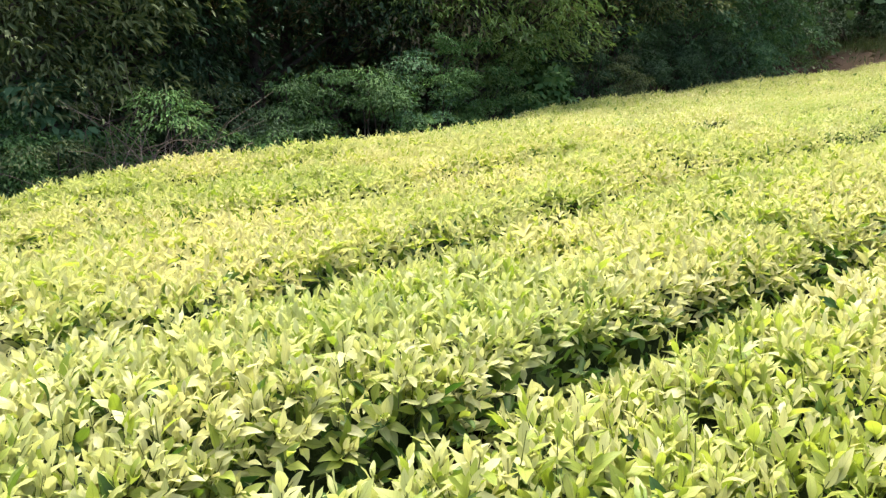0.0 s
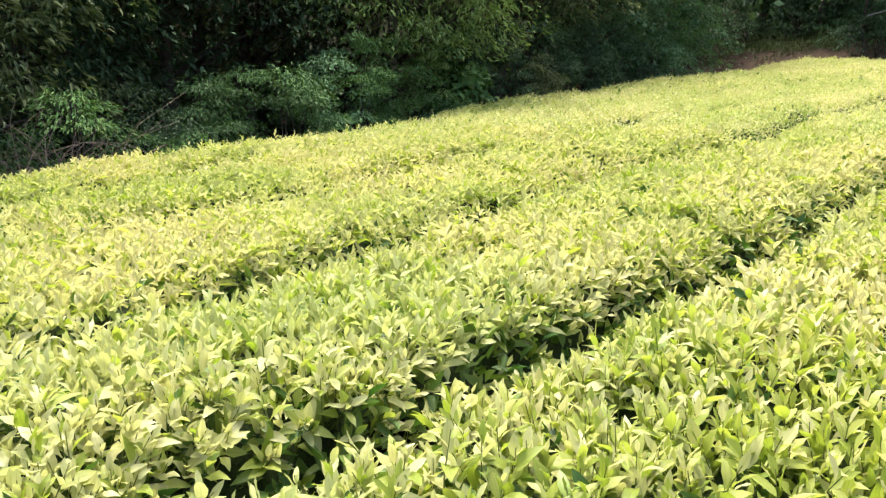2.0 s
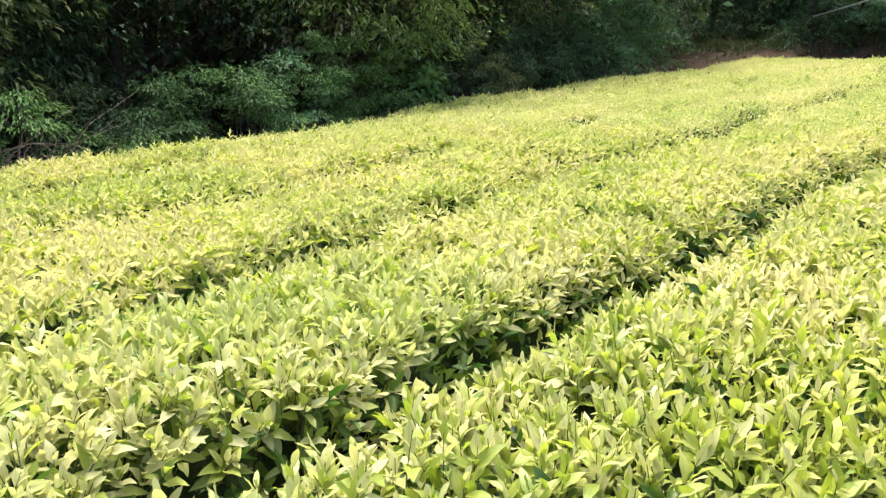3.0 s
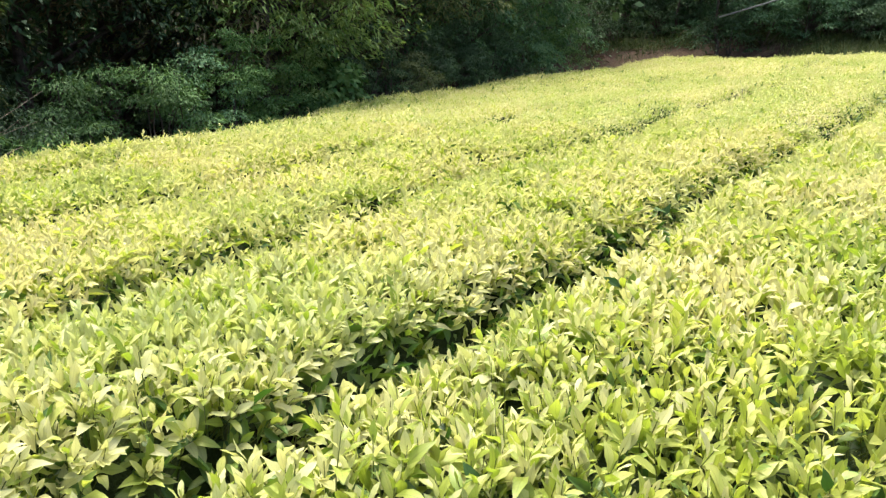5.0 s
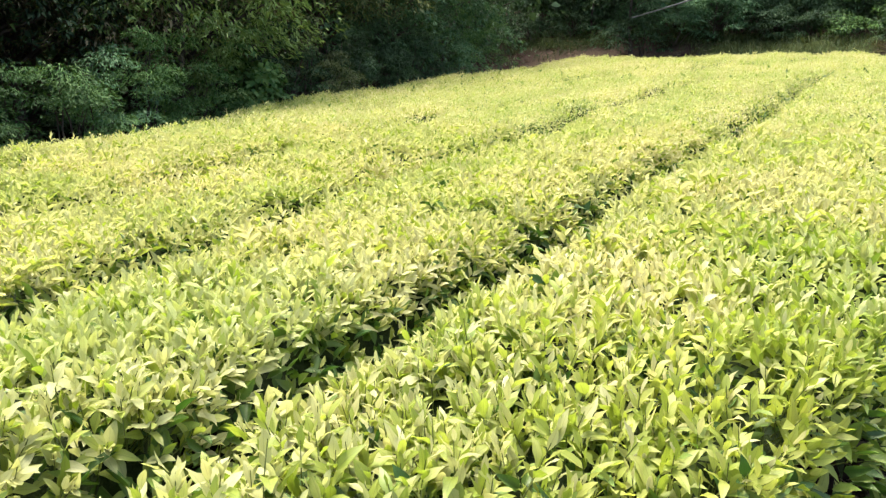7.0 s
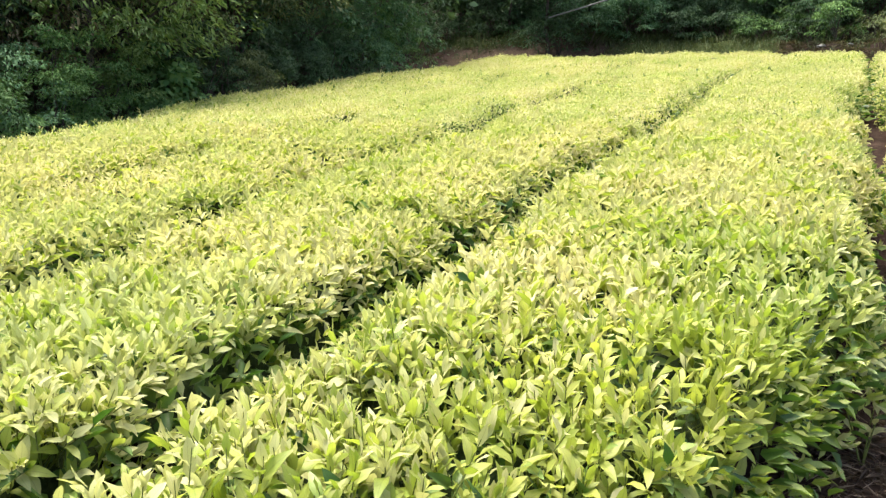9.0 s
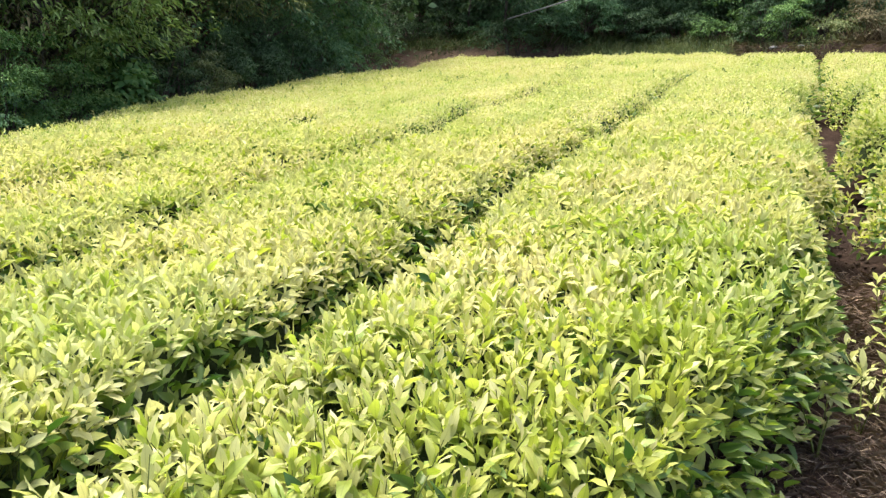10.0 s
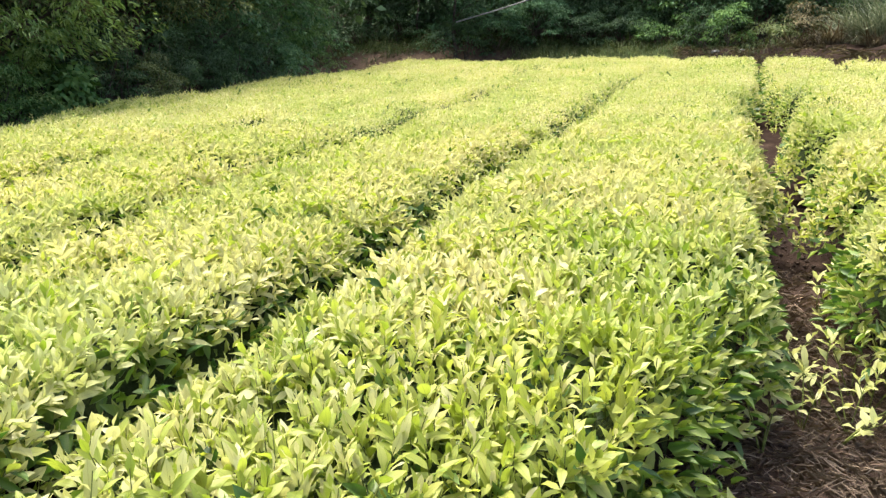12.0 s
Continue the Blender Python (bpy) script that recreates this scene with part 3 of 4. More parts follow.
for x, y, hgt, reach, nl in (
    (0.30, 3.48, 0.24, 0.12, 5), (0.38, 3.30, 0.20, 0.14, 5), (0.46, 3.52, 0.24, 0.14, 6), (0.55, 3.34, 0.20, 0.15, 5), (0.64, 3.50, 0.26, 0.15, 6), (0.72, 3.38, 0.22, 0.15, 6),
    (0.50, 3.22, 0.16, 0.15, 4), (0.22, 3.05, 0.26, 0.12, 6), (0.82, 3.56, 0.30, 0.15, 7), (0.60, 3.66, 0.30, 0.14, 7), (0.76, 3.72, 0.34, 0.14, 7), (0.34, 3.82, 0.20, 0.12, 5), (0.56, 4.62, 0.28, 0.12, 6),
):
    seedling(x, y, hgt, reach, nl, "sparse young tea plant with pale leaves on bare earth")
seedling(-0.02, 2.36, 0.24, 0.14, 5, "lone tea sprout beside the hedge foot")

# ======== the wood along the field ========


def at(theta, dist):
    """A place by its bearing from the rows' direction, in degrees towards the wood, and its distance."""
    a = radians(theta)
    x, y = -dist * math.sin(a), dist * math.cos(a)
    return x, y, float(land(x, y))


def sprays(centres, out, radius, per, length, ratio, droop, lod=3, flat=0.5):
    """Leaf sprays: a small dome of hanging leaves round each twig end."""
    m = len(centres)
    c = np.repeat(centres, per, 0)
    o = np.repeat(out, per, 0)
    rad = np.repeat(np.broadcast_to(radius, (m,)), per)
    a = rng.uniform(0, 2 * np.pi, m * per)
    q = np.sqrt(rng.uniform(0.02, 1, m * per))
    rv = np.stack([np.cos(a), np.sin(a), np.zeros_like(a)], -1)
    off = rv * (q * rad)[:, None]
    off[:, 2] = rad * (flat * (1 - q * q) - 0.35) + rng.normal(0, 0.10, m * per) * rad
    off = off + o * (rad * 0.35)[:, None]
    ln = length * rng.uniform(0.65, 1.25, m * per)
    d = unit(rv * (0.35 + 0.6 * q)[:, None] + o * 0.35 + np.array([0, 0, -1.0]) * droop + rng.normal(0, 0.33, off.shape))
    n = unit(np.array([0, 0, 1.0]) + rv * 0.4 + rng.normal(0, 0.35, off.shape))
    return blades(c + off, d, n, ln, ln * ratio * rng.uniform(0.8, 1.2, m * per), rng.uniform(0.05, 0.4, m * per), 0.2, lod)


def limb_path(a, b, sag, n=5):
    a, b = np.array(a, dtype=float), np.array(b, dtype=float)
    t = np.linspace(0, 1, n)[:, None]
    p = a + (b - a) * t
    p[:, 2] += sag * np.sin(np.pi * t[:, 0])
    p[1:-1] += rng.normal(0, 0.05 * np.linalg.norm(b - a) / n, (n - 2, 3))
    return p


def tree(place, height, spread, mat, label, leaf=(0.13, 0.36, 0.7), clumps=60, per=40, skirt=0.9, trunk=0.10, lean=(0, 0), clump_r=0.42, low_share=0.62, lod=3, name="tree"):
    """Trunk with limbs and a crown of leaf sprays that hangs low on the side of the field."""
    x, y, z = place
    t = root(name, x, y, z, label, "tree", "trees at the edge of the field")
    face = unit(np.array([[-x, 8.0 - y, 0.0]]))[0]
    topv = np.array([x + lean[0], y + lean[1], z + height])
    base = np.array([x, y, z - 0.15])
    path = limb_path(base, topv, 0.0, 8)
    path[1:, :2] += np.cumsum(rng.normal(0, 0.05, (7, 2)), 0)
    rad = trunk * np.linspace(1.15, 0.18, 8)
    rad[0] *= 1.35
    v, q, u = tube(path, rad, 8)
    part("trunk", mesh_from("trunk", v, q, M_BARK), t)
    # twig ends: the low sprays towards the field, then the high crown, wider and coarser
    n_low = int(clumps * low_share * 0.86)
    n_all = n_low + 34
    zz = np.concatenate([rng.uniform(skirt, 3.4, n_low), rng.uniform(3.0, height + 0.5, n_all - n_low)])
    f = np.clip(zz / height, 0, 1)
    reach = spread * (0.95 + 0.45 * np.sin(np.pi * np.clip(f, 0, 1))) * np.sqrt(np.clip(1.25 - f * f, 0.1, 1))
    ang = rng.normal(0, 1.15, n_all)
    ca, sa = np.cos(ang), np.sin(ang)
    out = np.stack([face[0] * ca - face[1] * sa, face[0] * sa + face[1] * ca, np.zeros(n_all)], -1)
    rr = reach * np.sqrt(rng.uniform(0.2, 1.0, n_all))
    axis_xy = np.stack([np.interp(zz, path[:, 2] - z, path[:, 0]), np.interp(zz, path[:, 2] - z, path[:, 1])], -1)
    c = np.concatenate([axis_xy + out[:, :2] * rr[:, None], (z + zz)[:, None]], 1)
    size = clump_r * rng.uniform(0.7, 1.3, n_all)
    low = sprays(c[:n_low], out[:n_low], size[:n_low] * 1.2, int(per * (1.1 if lod == 3 else 1.1)), leaf[0] * 0.85, leaf[1], leaf[2], 3 if lod == 3 and leaf[0] < 0.16 else 2, 0.75)
    high = sprays(c[n_low:], out[n_low:], size[n_low:] * 1.5, 34, leaf[0] * 2.0, leaf[1] * 1.2, leaf[2], 2)
    v, q, u = joined([low, high])
    part("crown", mesh_from("crown", v, q, mat, u), t)
    # limbs to some of the twig ends
    for i in rng.choice(n_all, 10, replace=False):
        h0 = np.clip(zz[i] - 0.5 * rr[i], 0.5, height * 0.85)
        a = [np.interp(h0, path[:, 2] - z, path[:, 0]), np.interp(h0, path[:, 2] - z, path[:, 1]), z + h0]
        v, q, u = tube(limb_path(a, c[i], 0.12), np.linspace(trunk * 0.38, trunk * 0.08, 5), 5)
        part("limb", mesh_from("limb", v, q, M_BARK), t)
    return t


def shrub(place, height, spread, mat, label, leaf=(0.09, 0.38, 0.35), clumps=26, per=46, clump_r=0.26, lod=3, name="shrub", stems_n=7, flat=0.5):
    """Several stems from one foot and a rounded, ragged crown down to the ground."""
    x, y, z = place
    s = root(name, x, y, z, label, "shrub", "undergrowth at the edge of the wood")
    clumps = int(clumps * 0.7)
    a = math.atan2(8.0 - y, -x) + rng.uniform(-1.9, 1.9, clumps)
    zz = height * np.sqrt(rng.uniform(0.03, 1.0, clumps)) * (1 + 0.22 * np.sin(2.6 * a + x))
    rr = spread * np.sqrt(rng.uniform(0.15, 1, clumps)) * np.sqrt(np.clip(1.10 - (zz / height) ** 2, 0.08, 1))
    out = np.stack([np.cos(a), np.sin(a), np.full(clumps, 0.25)], -1)
    c = np.stack([x + np.cos(a) * rr, y + np.sin(a) * rr, z + zz], -1)
    v, q, u = sprays(c, out, clump_r * rng.uniform(0.7, 1.3, clumps), int(per * (1.9 if lod == 3 else 1.0)), leaf[0] * 0.78, leaf[1], leaf[2], 2, flat)
    part("foliage", mesh_from("foliage", v, q, mat, u), s)
    for i in rng.choice(clumps, min(stems_n, clumps), replace=False):
        v, q, u = tube(limb_path([x + rng.normal(0, 0.06), y + rng.normal(0, 0.06), z - 0.05], c[i], 0.1), np.linspace(0.018, 0.005, 5), 5)
        part("stem", mesh_from("stem", v, q, M_BARK), s)
    return s


LEAFY = {
    "hang": (0.125, 0.31, 0.38), "wide": (0.125, 0.42, 0.45), "small": (0.058, 0.42, 0.40), "fern": (0.080, 0.30, 0.30), "big": (0.17, 0.72, 0.45),
}

# front trees, along the field's side
tree(at(82.0, 10.9), 5.8, 1.7, F_OLIVE, "leafy olive-green tree with hanging leaf tufts", LEAFY["hang"], 84, 76, 1.3, 0.11)
tree(at(77.2, 11.3), 5.2, 1.7, F_OLIVE, "dull olive tree with drooping narrow leaves", LEAFY["hang"], 84, 76, 1.15, 0.09)
tree(at(71.0, 12.8), 5.6, 1.35, F_DARK, "dark grey-green tree above dead stems", LEAFY["wide"], 76, 76, 1.3, 0.10)
tree(at(63.0, 14.2), 6.0, 2.1, F_DARK, "dark green shaded tree at the wood's edge", LEAFY["wide"], 72, 76, 1.7, 0.12)
tree(at(57.5, 15.2), 6.0, 2.0, F_BROWN, "tree with drooping bronze leaves over the shrubs", LEAFY["hang"], 80, 80, 1.7, 0.11)
tree(at(52.3, 15.3), 6.0, 2.0, F_BROWN, "bronze-leaved tree with hanging sprays", LEAFY["hang"], 90, 80, 1.35, 0.11)
tree(at(51.0, 15.9), 6.2, 1.7, F_OLIVE, "olive tree beside bronze-leaved trees", LEAFY["hang"], 70, 80, 1.4, 0.10)
tree(at(47.6, 14.4), 6.5, 1.5, F_BRIGHT, "tree with bright yellow-green hanging sprays", LEAFY["hang"], 90, 80, 1.6, 0.12, low_share=0.8)
tree(at(40.6, 19.0), 6.5, 2.0, F_DARK, "dark tree with slim bare trunks below", LEAFY["wide"], 60, 76, 2.6, 0.08)
tree(at(38.3, 18.8), 6.5, 1.0, F_DARK, "slim bare-stemmed tree in the shade", LEAFY["wide"], 30, 60, 3.0, 0.06)
tree(at(38.6, 19.4), 6.5, 2.0, F_OLIVE, "olive-green tree with drooping leaves", LEAFY["hang"], 90, 84, 2.0, 0.10)
tree(at(34.4, 21.4), 6.5, 2.0, F_TEAL, "dark bluish-green tree at the wood's edge", LEAFY["wide"], 90, 84, 1.0, 0.12)
tree(at(31.2, 24.4), 7.0, 1.7, F_TEAL, "green tree beside the bare bank", LEAFY["wide"], 90, 84, 1.4, 0.13)
# trees behind the bank
for th, d, hgt, mat, lab in (
    (23.5, 36.5, 6.5, F_DARK, "tall dark tree behind the bank"), (19.8, 36.0, 6.5, F_DARK, "tall dark tree with grey-green leaves"),
    (15.8, 34.5, 9.5, F_TEAL, "bluish-green tree behind the grass bank"), (12.0, 35.5, 10, F_DARK, "dark tree behind the grass bank"),
    (8.5, 35.5, 10, F_DARK, "tall dark tree behind the bank"), (5.0, 36.0, 10, F_DARK, "tall dark tree with dense crown"),
    (1.5, 34.5, 9.5, F_TEAL, "bluish-green tree above the earth bank"), (-2.5, 34.0, 9.5, F_DARK, "dark tree above the earth bank"), (-7.0, 34.0, 9.5, F_DARK, "dark tree above the earth bank"), (-11.5, 33.0, 9.5, F_DARK, "dark tree above the earth bank"),
):
    tree(at(th, d), min(hgt, 5.2) + 1.5, 2.5, mat, lab, (0.17, 0.44, 0.45), 100, 54, 0.9, 0.15, clump_r=0.63, low_share=0.55)
# second rank, deeper in the wood; dark leaf colour carries the canopy's shade
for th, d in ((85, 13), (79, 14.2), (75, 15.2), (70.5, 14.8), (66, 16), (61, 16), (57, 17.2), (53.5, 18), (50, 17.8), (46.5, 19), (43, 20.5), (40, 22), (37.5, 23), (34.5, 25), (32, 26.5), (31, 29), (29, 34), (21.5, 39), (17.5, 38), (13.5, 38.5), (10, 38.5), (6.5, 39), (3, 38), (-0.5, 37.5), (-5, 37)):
    tree(at(th, d), 8.0, 2.6, F_DARK, "tree deep in the wood, its shade put into dark leaf colour", (0.15, 0.5, 0.5), 40, 38, 0.4, 0.14, clump_r=0.75, low_share=0.6, lod=2)

# the depth of the wood: crowns and scrub too far in to be told apart, added as a dark mass that hides the lit hill
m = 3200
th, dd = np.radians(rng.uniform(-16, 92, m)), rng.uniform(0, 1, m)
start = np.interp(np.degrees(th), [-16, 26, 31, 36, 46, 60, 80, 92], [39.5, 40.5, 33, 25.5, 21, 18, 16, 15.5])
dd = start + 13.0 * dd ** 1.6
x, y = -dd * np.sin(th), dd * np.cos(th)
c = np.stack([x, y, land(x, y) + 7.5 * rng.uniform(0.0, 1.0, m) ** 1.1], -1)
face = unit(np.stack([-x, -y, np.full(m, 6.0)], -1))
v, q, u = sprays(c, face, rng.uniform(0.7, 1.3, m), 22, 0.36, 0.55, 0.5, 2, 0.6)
tagged(new("wood_depth", mesh_from("wood_depth", v, q, F_DARK, u)), "added dark leaf mass behind the edge trees, hiding the lit hill", "woodland", kind="stuff")

# undergrowth along the side
for th, d, hgt, sp, mat, kind, lab in (
    (80.0, 8.9, 1.2, 0.8, F_GREEN, "small", "green shrub under the trees"), (77.2, 9.6, 1.3, 0.6, F_TEAL, "big", "shrub with broad bluish-green leaves"),
    (74.6, 9.3, 1.1, 0.6, F_OLIVE, "small", "low olive shrub at the field edge"), (72.6, 9.3, 0.9, 0.7, F_GREEN, "small", "low green shrub under the trees"),
    (82.0, 8.3, 0.7, 0.6, F_FERN, "fern", "low feathery weeds at the field edge"), (79.0, 8.4, 0.75, 0.6, F_FERN, "small", "low green weeds at the field edge"), (76.0, 8.5, 0.8, 0.6, F_OLIVE, "small", "low olive weeds at the field edge"),
    (73.6, 8.7, 0.6, 0.45, F_FERN, "fern", "low feathery weeds at the field edge"), (65.4, 9.2, 0.75, 0.5, F_FERN, "fern", "low feathery weeds at the field edge"), (62.6, 9.6, 0.8, 0.6, F_GREEN, "small", "low green weeds at the field edge"),
    (56.6, 10.5, 0.6, 0.6, F_FERN, "fern", "low feathery weeds at the field edge"), (53.6, 10.9, 0.6, 0.6, F_GREEN, "small", "low green weeds at the field edge"), (50.8, 11.4, 0.6, 0.6, F_FERN, "fern", "low feathery weeds at the field edge"),
    (48.2, 12.0, 0.6, 0.6, F_GREEN, "small", "low green weeds at the field edge"), (45.6, 12.7, 0.65, 0.6, F_FERN, "fern", "low feathery weeds at the field edge"), (42.6, 13.7, 0.7, 0.6, F_OLIVE, "small", "low olive weeds at the field edge"),
    (68.0, 8.95, 1.3, 0.36, F_GREEN, "fern", "slender fresh green shrub among dead stems"), (63.5, 10.6, 1.3, 0.9, F_DARK, "fern", "dark feathery shrub under the trees"),
    (61.0, 10.9, 1.3, 0.85, F_FERN, "fern", "feathery green shrub at the field edge"), (58.0, 11.2, 1.4, 0.8, F_FERN, "fern", "feathery green shrub at the field edge"), (60.0, 10.2, 0.8, 0.7, F_FERN, "fern", "low feathery green shrub at the field edge"),
    (55.0, 11.2, 1.45, 0.8, F_FERN, "fern", "feathery green shrub at the field edge"), (52.5, 11.6, 1.4, 0.8, F_TEAL, "fern", "bluish-green feathery shrub at the field edge"), (50.3, 12.2, 1.6, 0.7, F_GREEN, "small", "bushy green shrub at the wood's edge"),
    (47.6, 12.9, 1.5, 0.8, F_GREEN, "small", "bushy green shrub at the wood's edge"), (45.9, 13.2, 1.7, 0.5, F_BRIGHT, "small", "fresh green shrub at the wood's edge"),
    (44.3, 13.9, 1.65, 0.5, F_GREEN, "big", "shrub with large soft green leaves"), (41.4, 14.6, 1.6, 0.8, F_DARK, "small", "dark bronze-green shrub at the wood's edge"), (39.6, 15.4, 1.7, 0.9, F_OLIVE, "small", "olive shrub at the wood's edge"),
    (37.4, 16.6, 1.6, 1.0, F_DARK, "small", "dark shrub in the shade"), (35.2, 17.8, 1.7, 1.0, F_DARK, "small", "dark shrub in the shade"), (33.2, 19.2, 1.9, 1.1, F_DARK, "small", "dark shrub in the shade"),
    (31.2, 20.6, 2.0, 1.1, F_TEAL, "small", "bluish-green shrub at the wood's edge"), (30.0, 21.8, 2.2, 0.9, F_GREEN, "small", "green shrub at the wood's corner"), (27.6, 23.2, 2.5, 0.62, F_GREEN, "small", "rounded green bush beside the bare bank"),
):
    shrub(at(th, d), hgt, sp, mat, lab, LEAFY[kind], int((24 if kind == "fern" else 34) * max(hgt * sp, 0.5)), {"big": 34, "fern": 96}.get(kind, 112), {"big": 0.3, "fern": 0.30}.get(kind, 0.24), flat=0.4 if kind == "fern" else 0.5)
# thicket on and behind the bank
for th, d, hgt, sp, mat, lab in (
    (24.2, 33.2, 0.6, 1.0, F_DARK, "low shrub on the bank"), (21.5, 33.6, 1.2, 1.3, F_DARK, "low dark shrub on the bank"), (19.0, 33.4, 1.0, 1.2, F_TEAL, "low shrub on the bank"),
    (16.8, 30.8, 1.5, 0.9, F_DARK, "dark rounded shrub on the bank"), (14.8, 31.2, 1.6, 1.2, F_TEAL, "bluish-green shrub on the bank"), (12.3, 31.8, 1.8, 1.3, F_TEAL, "bluish-green shrub on the bank"),
    (9.5, 32.2, 1.4, 1.4, F_DARK, "dark shrub behind the grass"), (6.5, 32.4, 1.3, 1.4, F_DARK, "dark shrub behind the grass"), (3.8, 32.0, 1.3, 1.2, F_GREEN, "green shrub behind the grass"),
    (1.3, 30.8, 1.4, 0.8, F_DARK, "dark green bush on the earth bank"), (-0.4, 29.7, 1.25, 0.6, F_GREEN, "green thicket on the earth bank"), (-2.8, 30.0, 1.0, 0.9, F_OLIVE, "dull olive thicket on the earth bank"),
    (-5.2, 30.2, 1.2, 0.9, F_BROWN, "brownish dry brush on the earth bank"), (-8.0, 33.0, 2.2, 1.4, F_FERN, "green thicket on the earth bank"), (-11.0, 32.0, 2.2, 1.4, F_FERN, "green thicket on the earth bank"),
):
    shrub(at(th, d), hgt, sp, mat, lab, (0.13, 0.42, 0.4), int(30 * hgt * sp), 44, 0.34)


# dark scrub added to close the foot of the far trees and hide lit ground
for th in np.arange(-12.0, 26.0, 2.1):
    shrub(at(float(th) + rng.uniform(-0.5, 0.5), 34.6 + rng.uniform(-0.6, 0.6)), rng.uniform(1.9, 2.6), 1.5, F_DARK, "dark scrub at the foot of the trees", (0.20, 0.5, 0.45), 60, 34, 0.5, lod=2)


def grass_blades(x, y, length, width, spread, lod=3):
    z = land(x, y)
    p = np.stack([x, y, z - 0.02], -1)
    a = rng.uniform(0, 2 * np.pi, len(x))
    d = unit(np.stack([np.cos(a) * spread, np.sin(a) * spread, np.ones_like(a)], -1) + rng.normal(0, 0.12, p.shape))
    out = np.stack([np.cos(a), np.sin(a), np.zeros_like(a)], -1)
    n = unit(np.array([0, 0, 1.0]) - out * 0.6)
    ln = length * rng.uniform(0.5, 1.3, len(x))
    return blades(p, d, n, ln, width, rng.uniform(0.2, 0.7, len(x)), 0.1, lod)


# grass on the bank
n = 16000
th, dd = np.radians(rng.uniform(-4, 29.0, n)), rng.uniform(26.5, 33.5, n)
x, y = -dd * np.sin(th), dd * np.cos(th)
bare = (x < -6.8 + 0.7 * wave(x, y, 8, 2.5)) & (y - far_edge(x) < 2.7 + 0.5 * wave(x, y, 9, 1.3))
ok = ~bare & (y > far_edge(np.clip(x, -11, 5)) + 0.5) & ~((x > -1.5) & (rng.uniform(0, 1, n) < 0.8))
v, q, u = grass_blades(x[ok], y[ok], 0.42, 0.022, 0.5, 2)
tagged(new("grass", mesh_from("grass", v, q, F_GRASS, u)), "rough green grass on the bank", "grass", kind="stuff")


def tussock(place, label, blades_n, length, mat):
    x, y, z = place
    t = root("grass_tussock", x, y, z, label, "grass tussock", "tall grass on the earth bank")
    px, py = x + rng.normal(0, 0.16, blades_n), y + rng.normal(0, 0.16, blades_n)
    p = np.stack([px, py, np.full(blades_n, z - 0.03)], -1)
    a = rng.uniform(0, 2 * np.pi, blades_n)
    out = np.stack([np.cos(a), np.sin(a), np.zeros(blades_n)], -1)
    d = unit(out * rng.uniform(0.2, 1.0, blades_n)[:, None] + np.array([0, 0, 1.0]))
    nrm = unit(np.array([0, 0, 1.0]) - out * 0.4)
    v, q, u = blades(p, d, nrm, length * rng.uniform(0.6, 1.2, blades_n), 0.028, rng.uniform(0.3, 0.95, blades_n), 0.1, 0)
    part("tuft", mesh_from("tuft", v, q, mat, u), t)


for th, d, nb, ln, mat, lab in (
    (-8.0, 28.9, 300, 1.7, F_REED, "tall tussock of pale reed grass"), (-9.0, 28.2, 300, 1.8, F_REED, "tall tussock of pale reed grass"), (-10.2, 28.4, 280, 2.1, F_REED, "tall tussock of pale reed grass"),
    (-5.8, 29.6, 120, 1.0, F_STRAW, "tussock of dry grass"), (-4.2, 29.2, 140, 0.9, F_STRAW, "low tussock of dry grass"), (-7.0, 29.9, 160, 1.3, F_REED, "tussock of pale reed grass"),
    (-6.4, 28.0, 150, 0.9, F_STRAW, "low tussock of dry grass"), (-8.8, 27.4, 150, 0.9, F_STRAW, "low tussock of dry grass"),
):
    tussock(at(th, d), lab, nb, ln, mat)


def tangle(place, label, n, reach, rise):
    """Dead arching stems."""
    x, y, z = place
    t = root("dead_stems", x, y, z, label, "dead stems")
    for _ in range(n):
        steps = 12
        p = np.array([x + rng.normal(0, reach * 0.4), y + rng.normal(0, reach * 0.4), z - 0.03])
        d = unit(np.array([[rng.normal(0, 0.5), rng.normal(0, 0.5), 1.0]]))[0]
        bend = rng.normal(0, 0.40, 3) - np.array([0, 0, rng.uniform(0.15, 0.6)])
        length = rise * rng.uniform(0.8, 1.9) / steps
        pts = []
        for _k in range(steps):
            pts.append(p.copy())
            d = unit((d + bend * min(_k / 5, 1.0) ** 2 + rng.normal(0, 0.14, 3))[None])[0]
            p = p + d * length
            p[2] = max(p[2], z + 0.02)
        v, q, u = tube(np.array(pts), np.linspace(0.0058, 0.0022, steps), 3)
        part("stem", mesh_from("stem", v, q, M_TWIG), t)


tangle(at(71.2, 8.7), "tangle of dead grey-brown stems among shrubs", 120, 0.38, 1.15)
tangle(at(69.4, 8.75), "tangle of dead arching brown stems", 120, 0.38, 1.1)
tangle(at(75.5, 9.3), "tangle of dead brown stems under the trees", 22, 0.9, 0.9)
tangle(at(60.2, 9.75), "dry brown weed stalks at the field edge", 80, 0.4, 0.62)

# small tree on the bank, and the grey cable tied to it
tree(at(17.6, 30.6), 4.2, 0.9, F_DARK, "small dark tree with a cable tied to it", LEAFY["wide"], 46, 60, 0.5, 0.07)
a, b = np.array([*at(17.6, 29.6)[:2], 3.24]), np.array([*at(9.0, 28.7)[:2], 4.53])
path = np.linspace(a, b, 9)
path[:, 2] -= 0.05 * np.sin(np.linspace(0, np.pi, 9))
v, q, u = tube(path, np.full(9, 0.026), 6)
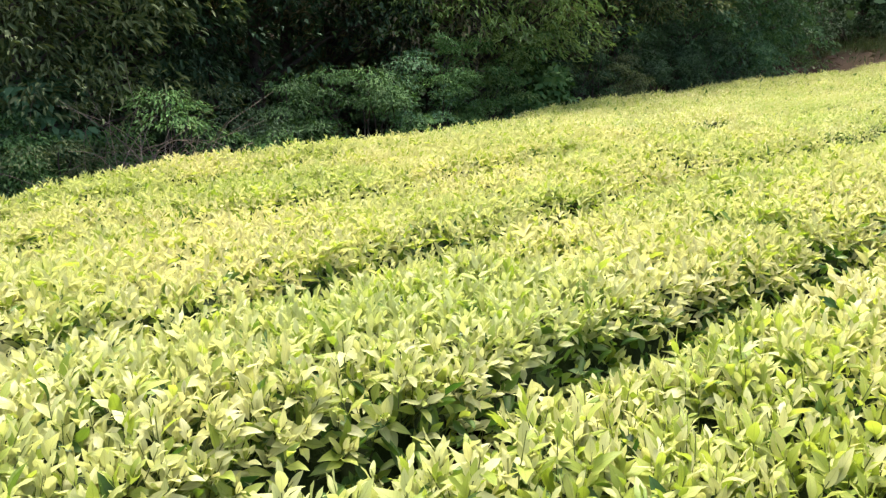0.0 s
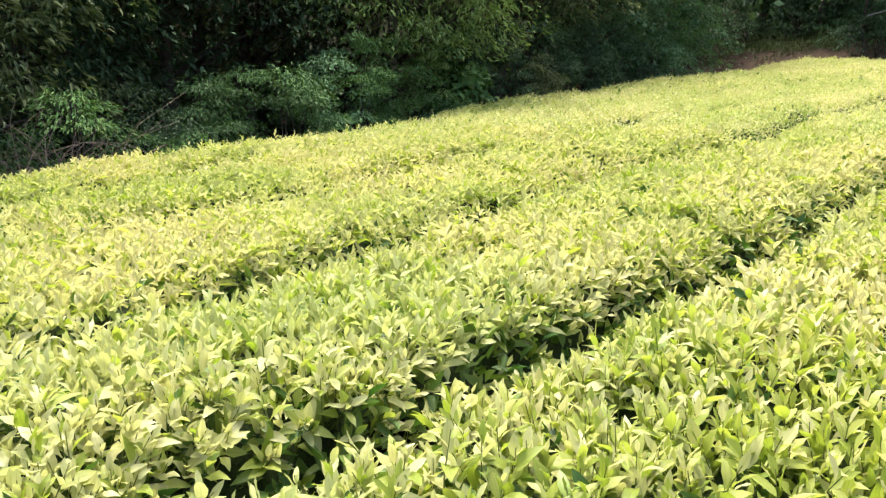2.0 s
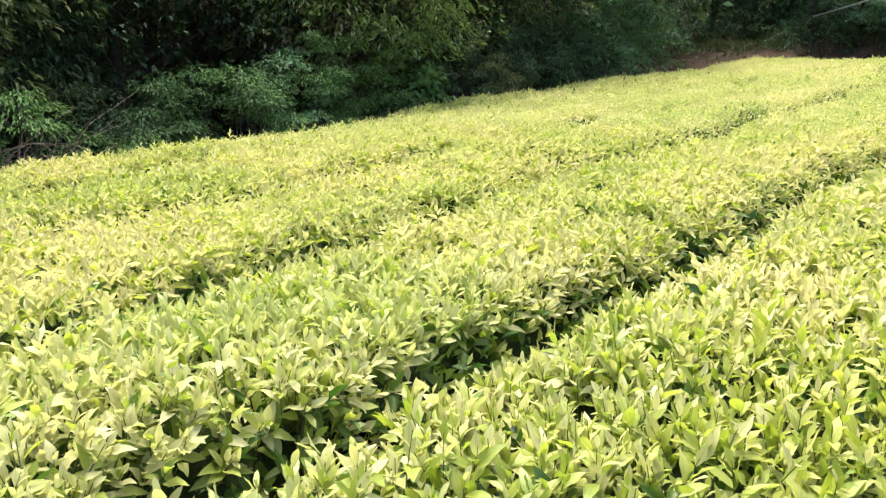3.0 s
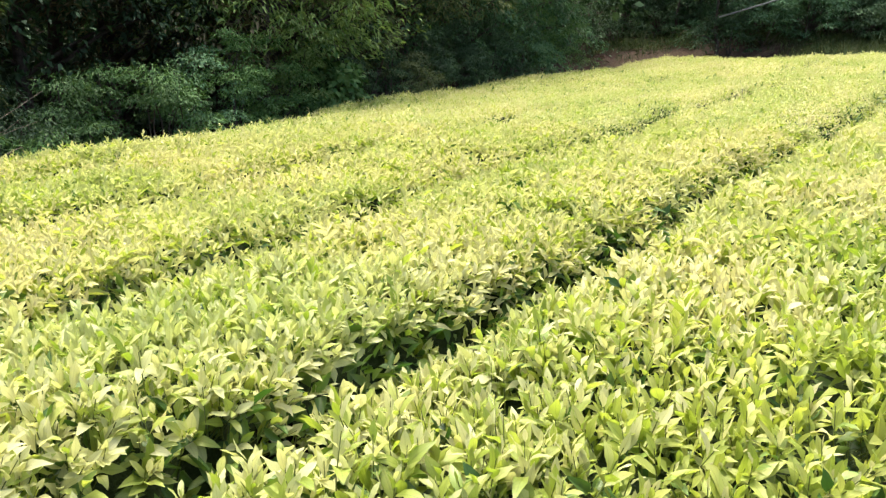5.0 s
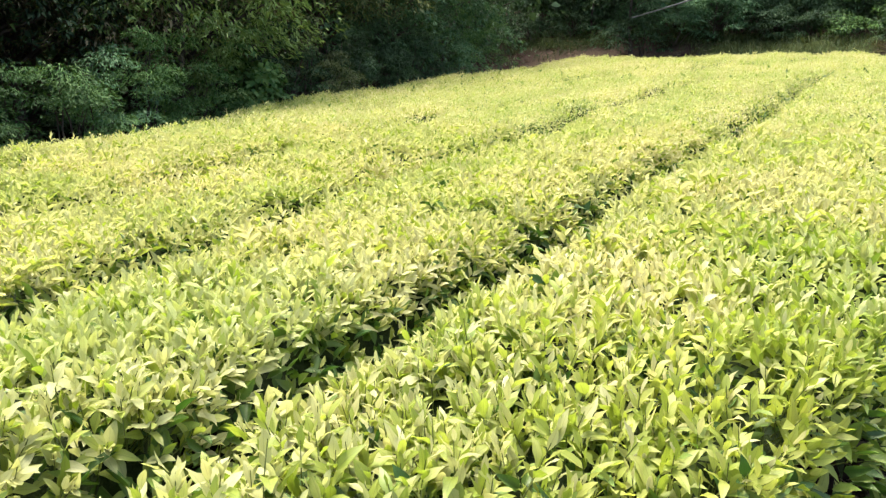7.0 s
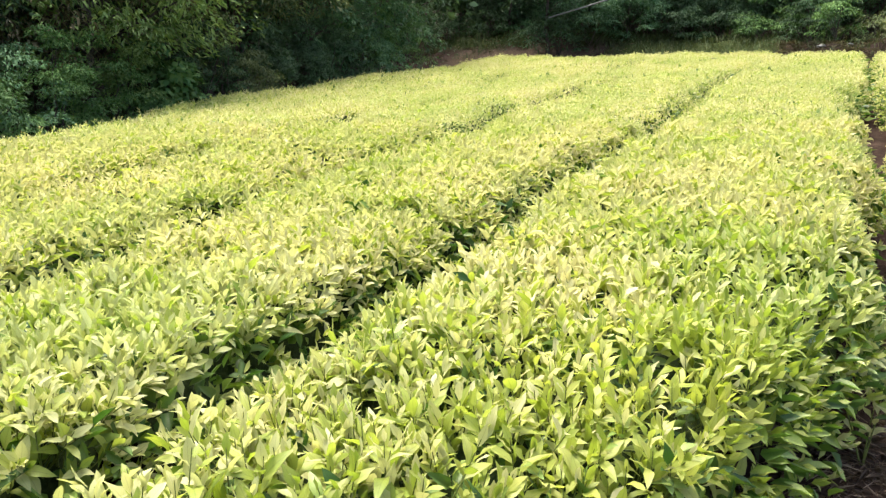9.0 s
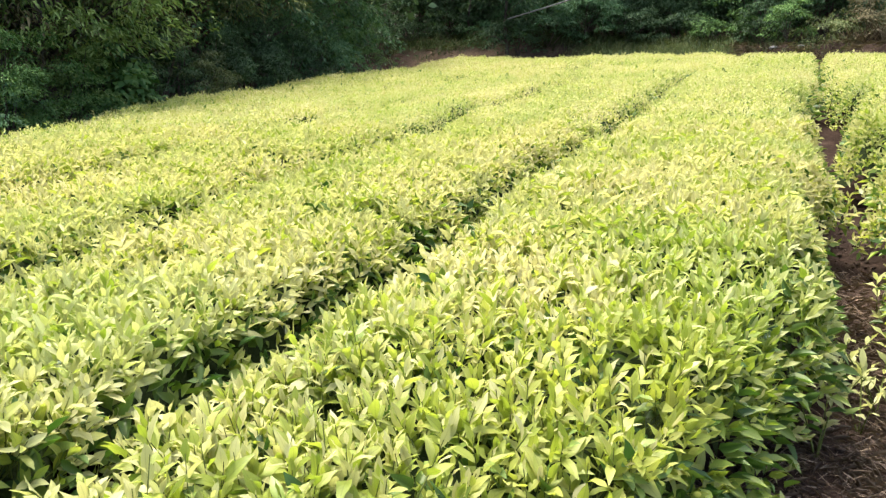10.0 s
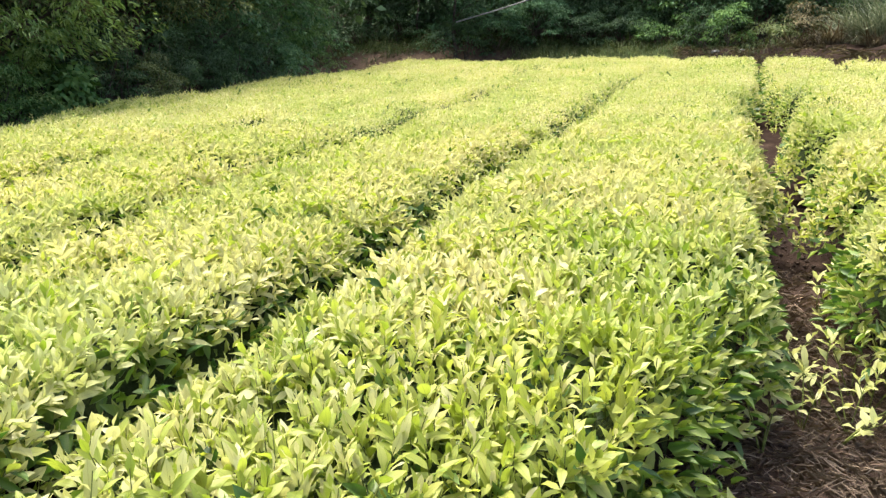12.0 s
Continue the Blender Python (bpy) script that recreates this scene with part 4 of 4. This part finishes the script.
tagged(new("stay_cable", mesh_from("stay_cable", v, q, M_CABLE)), "grey stay cable tied to a small tree", "cable")

# slim pale trunk behind the bank
tree(at(20.2, 32.9), 6.5, 0.8, F_DARK, "slim pale-barked tree behind the bank", LEAFY["wide"], 20, 40, 3.2, 0.05)


def stone(place, size, flat, label):
    bm = bmesh.new()
    bmesh.ops.create_icosphere(bm, subdivisions=3, radius=1.0)
    for vert in bm.verts:
        n3 = noise.noise(vert.co * 1.7) * 0.28 + noise.noise(vert.co * 5.0) * 0.06
        vert.co *= 1.0 + n3
        vert.co.z *= flat
    me = bpy.data.meshes.new("stone")
    bm.to_mesh(me)
    bm.free()
    me.materials.append(M_STONE)
    ob = new("stone", me)
    ob.location, ob.scale = (place[0], place[1], place[2] + size * flat * 0.4), (size, size * 0.7, size)
    return tagged(ob, label, "stone")


stone(at(0.4, 28.9), 0.14, 0.45, "flat pale stone on the earth bank")
stone(at(-1.2, 29.0), 0.11, 0.5, "small pale stone on the earth bank")

# a broad pale leaf on a stalk at the field's side
x, y, z = at(49.0, 11.7)
plant = root("broad_leaf_plant", x, y, z, "weed with round pale leaves at the field edge", "plant")
stalk = limb_path([x, y, z - 0.03], [x + 0.05, y - 0.05, z + 0.82], 0.0, 5)
v, q, u = tube(stalk, np.linspace(0.008, 0.004, 5), 5)
part("stalk", mesh_from("stalk", v, q, M_STEM), plant)
for k in range(4):
    a = k * 1.7
    d = np.array([[math.cos(a), math.sin(a), 0.15 - 0.2 * k]])
    v, q, u = blades(stalk[-1 - min(k, 3)][None], d, np.array([[0.7, -0.6, 0.7]]), 0.13, 0.12, 0.15, 0.15, 0)
    part("leaf", mesh_from("leaf", v, q, F_REED, u), plant)

# ======== foreground floor ========
# matted straw on the earth, thickest where nobody treads, thinning into the lane
n = 110000
x, y = rng.uniform(-0.6, 1.9, n), rng.uniform(1.6, 5.4, n)
mat_ = 0.95 * np.exp(-(((x - 0.95) / 0.62) ** 2) - ((y - 2.75) / 0.55) ** 2) + 0.30 * np.exp(-(((x - 0.46) / 0.16) ** 2) - ((y - 4.1) / 0.8) ** 2)
dens = mat_ * (1 + 0.5 * wave(x, y, 31, 0.5)) + 0.06
ok = rng.uniform(0, 1, n) < np.clip(dens, 0.0, 1)
x, y = x[ok], y[ok]
p = np.stack([x, y, land(x, y) + rng.uniform(0.006, 0.05, len(x))], -1)
a = rng.normal(0.4, 1.3, len(x)) + np.pi * rng.integers(0, 2, len(x))
d = np.stack([np.cos(a), np.sin(a), rng.normal(0, 0.14, len(x))], -1)
ln = rng.uniform(0.02, 0.085, len(x))
v, q, u = blades(p, d, np.tile(np.array([[0, 0, 1.0]]), (len(x), 1)), ln, 0.0012, rng.uniform(-0.5, 0.7, len(x)), 0.0, 3)
tagged(new("straw_litter", mesh_from("straw_litter", v, q, F_HAY, u)), "dry straw and grass litter on the earth", "straw", kind="stuff")

# crumbs and clods of earth
n = 3800
x, y = rng.uniform(-0.5, 1.7, n), rng.uniform(1.8, 6.8, n)
rad = 0.005 + 0.020 * rng.uniform(0, 1, n) ** 3
octa = np.array([[1, 0, 0], [0, 1, 0], [-1, 0, 0], [0, -1, 0], [0, 0, 0.8], [0, 0, -0.6]], dtype=float)
v = octa[None] * rng.uniform(0.65, 1.2, (n, 6, 1)) * rad[:, None, None]
turn = rng.uniform(0, 2 * np.pi, n)
cs, sn = np.cos(turn)[:, None], np.sin(turn)[:, None]
v = np.stack([v[..., 0] * cs - v[..., 1] * sn, v[..., 0] * sn + v[..., 1] * cs, v[..., 2]], -1)
v = (v + np.stack([x, y, land(x, y) + rad * 0.35], -1)[:, None]).reshape(-1, 3)
tri = np.array([[0, 1, 4], [1, 2, 4], [2, 3, 4], [3, 0, 4], [1, 0, 5], [2, 1, 5], [3, 2, 5], [0, 3, 5]])
q = (tri[None] + (np.arange(n) * 6)[:, None, None]).reshape(-1, 3)
tagged(new("earth_crumbs", mesh_from("earth_crumbs", v, q, M_CLOD)), "crumbs and clods of dark tilled earth", "earth", kind="stuff")

# dead grass, roots and leaf litter on the earth bank
n = 26000
x, y = rng.uniform(-13.5, 5.5, n), rng.uniform(20, 33, n)
over = y - far_edge(np.clip(x, -11, 5))
ok = (over > 0.6) & (over < 5.0) & ((x > -1.6) | ((x < -6.5) & (rng.uniform(0, 1, n) < 0.12)))
x, y = x[ok], y[ok]
p = np.stack([x, y, land(x, y) + rng.uniform(0.0, 0.05, len(x))], -1)
a = rng.uniform(0, 2 * np.pi, len(x))
d = np.stack([np.cos(a), np.sin(a), rng.normal(0.15, 0.25, len(x))], -1)
v, q, u = blades(p, d, np.tile(np.array([[0, 0, 1.0]]), (len(x), 1)), rng.uniform(0.10, 0.35, len(x)), 0.011, rng.uniform(0.0, 0.5, len(x)), 0.0, 3)
tagged(new("bank_litter", mesh_from("bank_litter", v, q, F_STRAW, u)), "dead grass and leaf litter on the bank", "litter", kind="stuff")
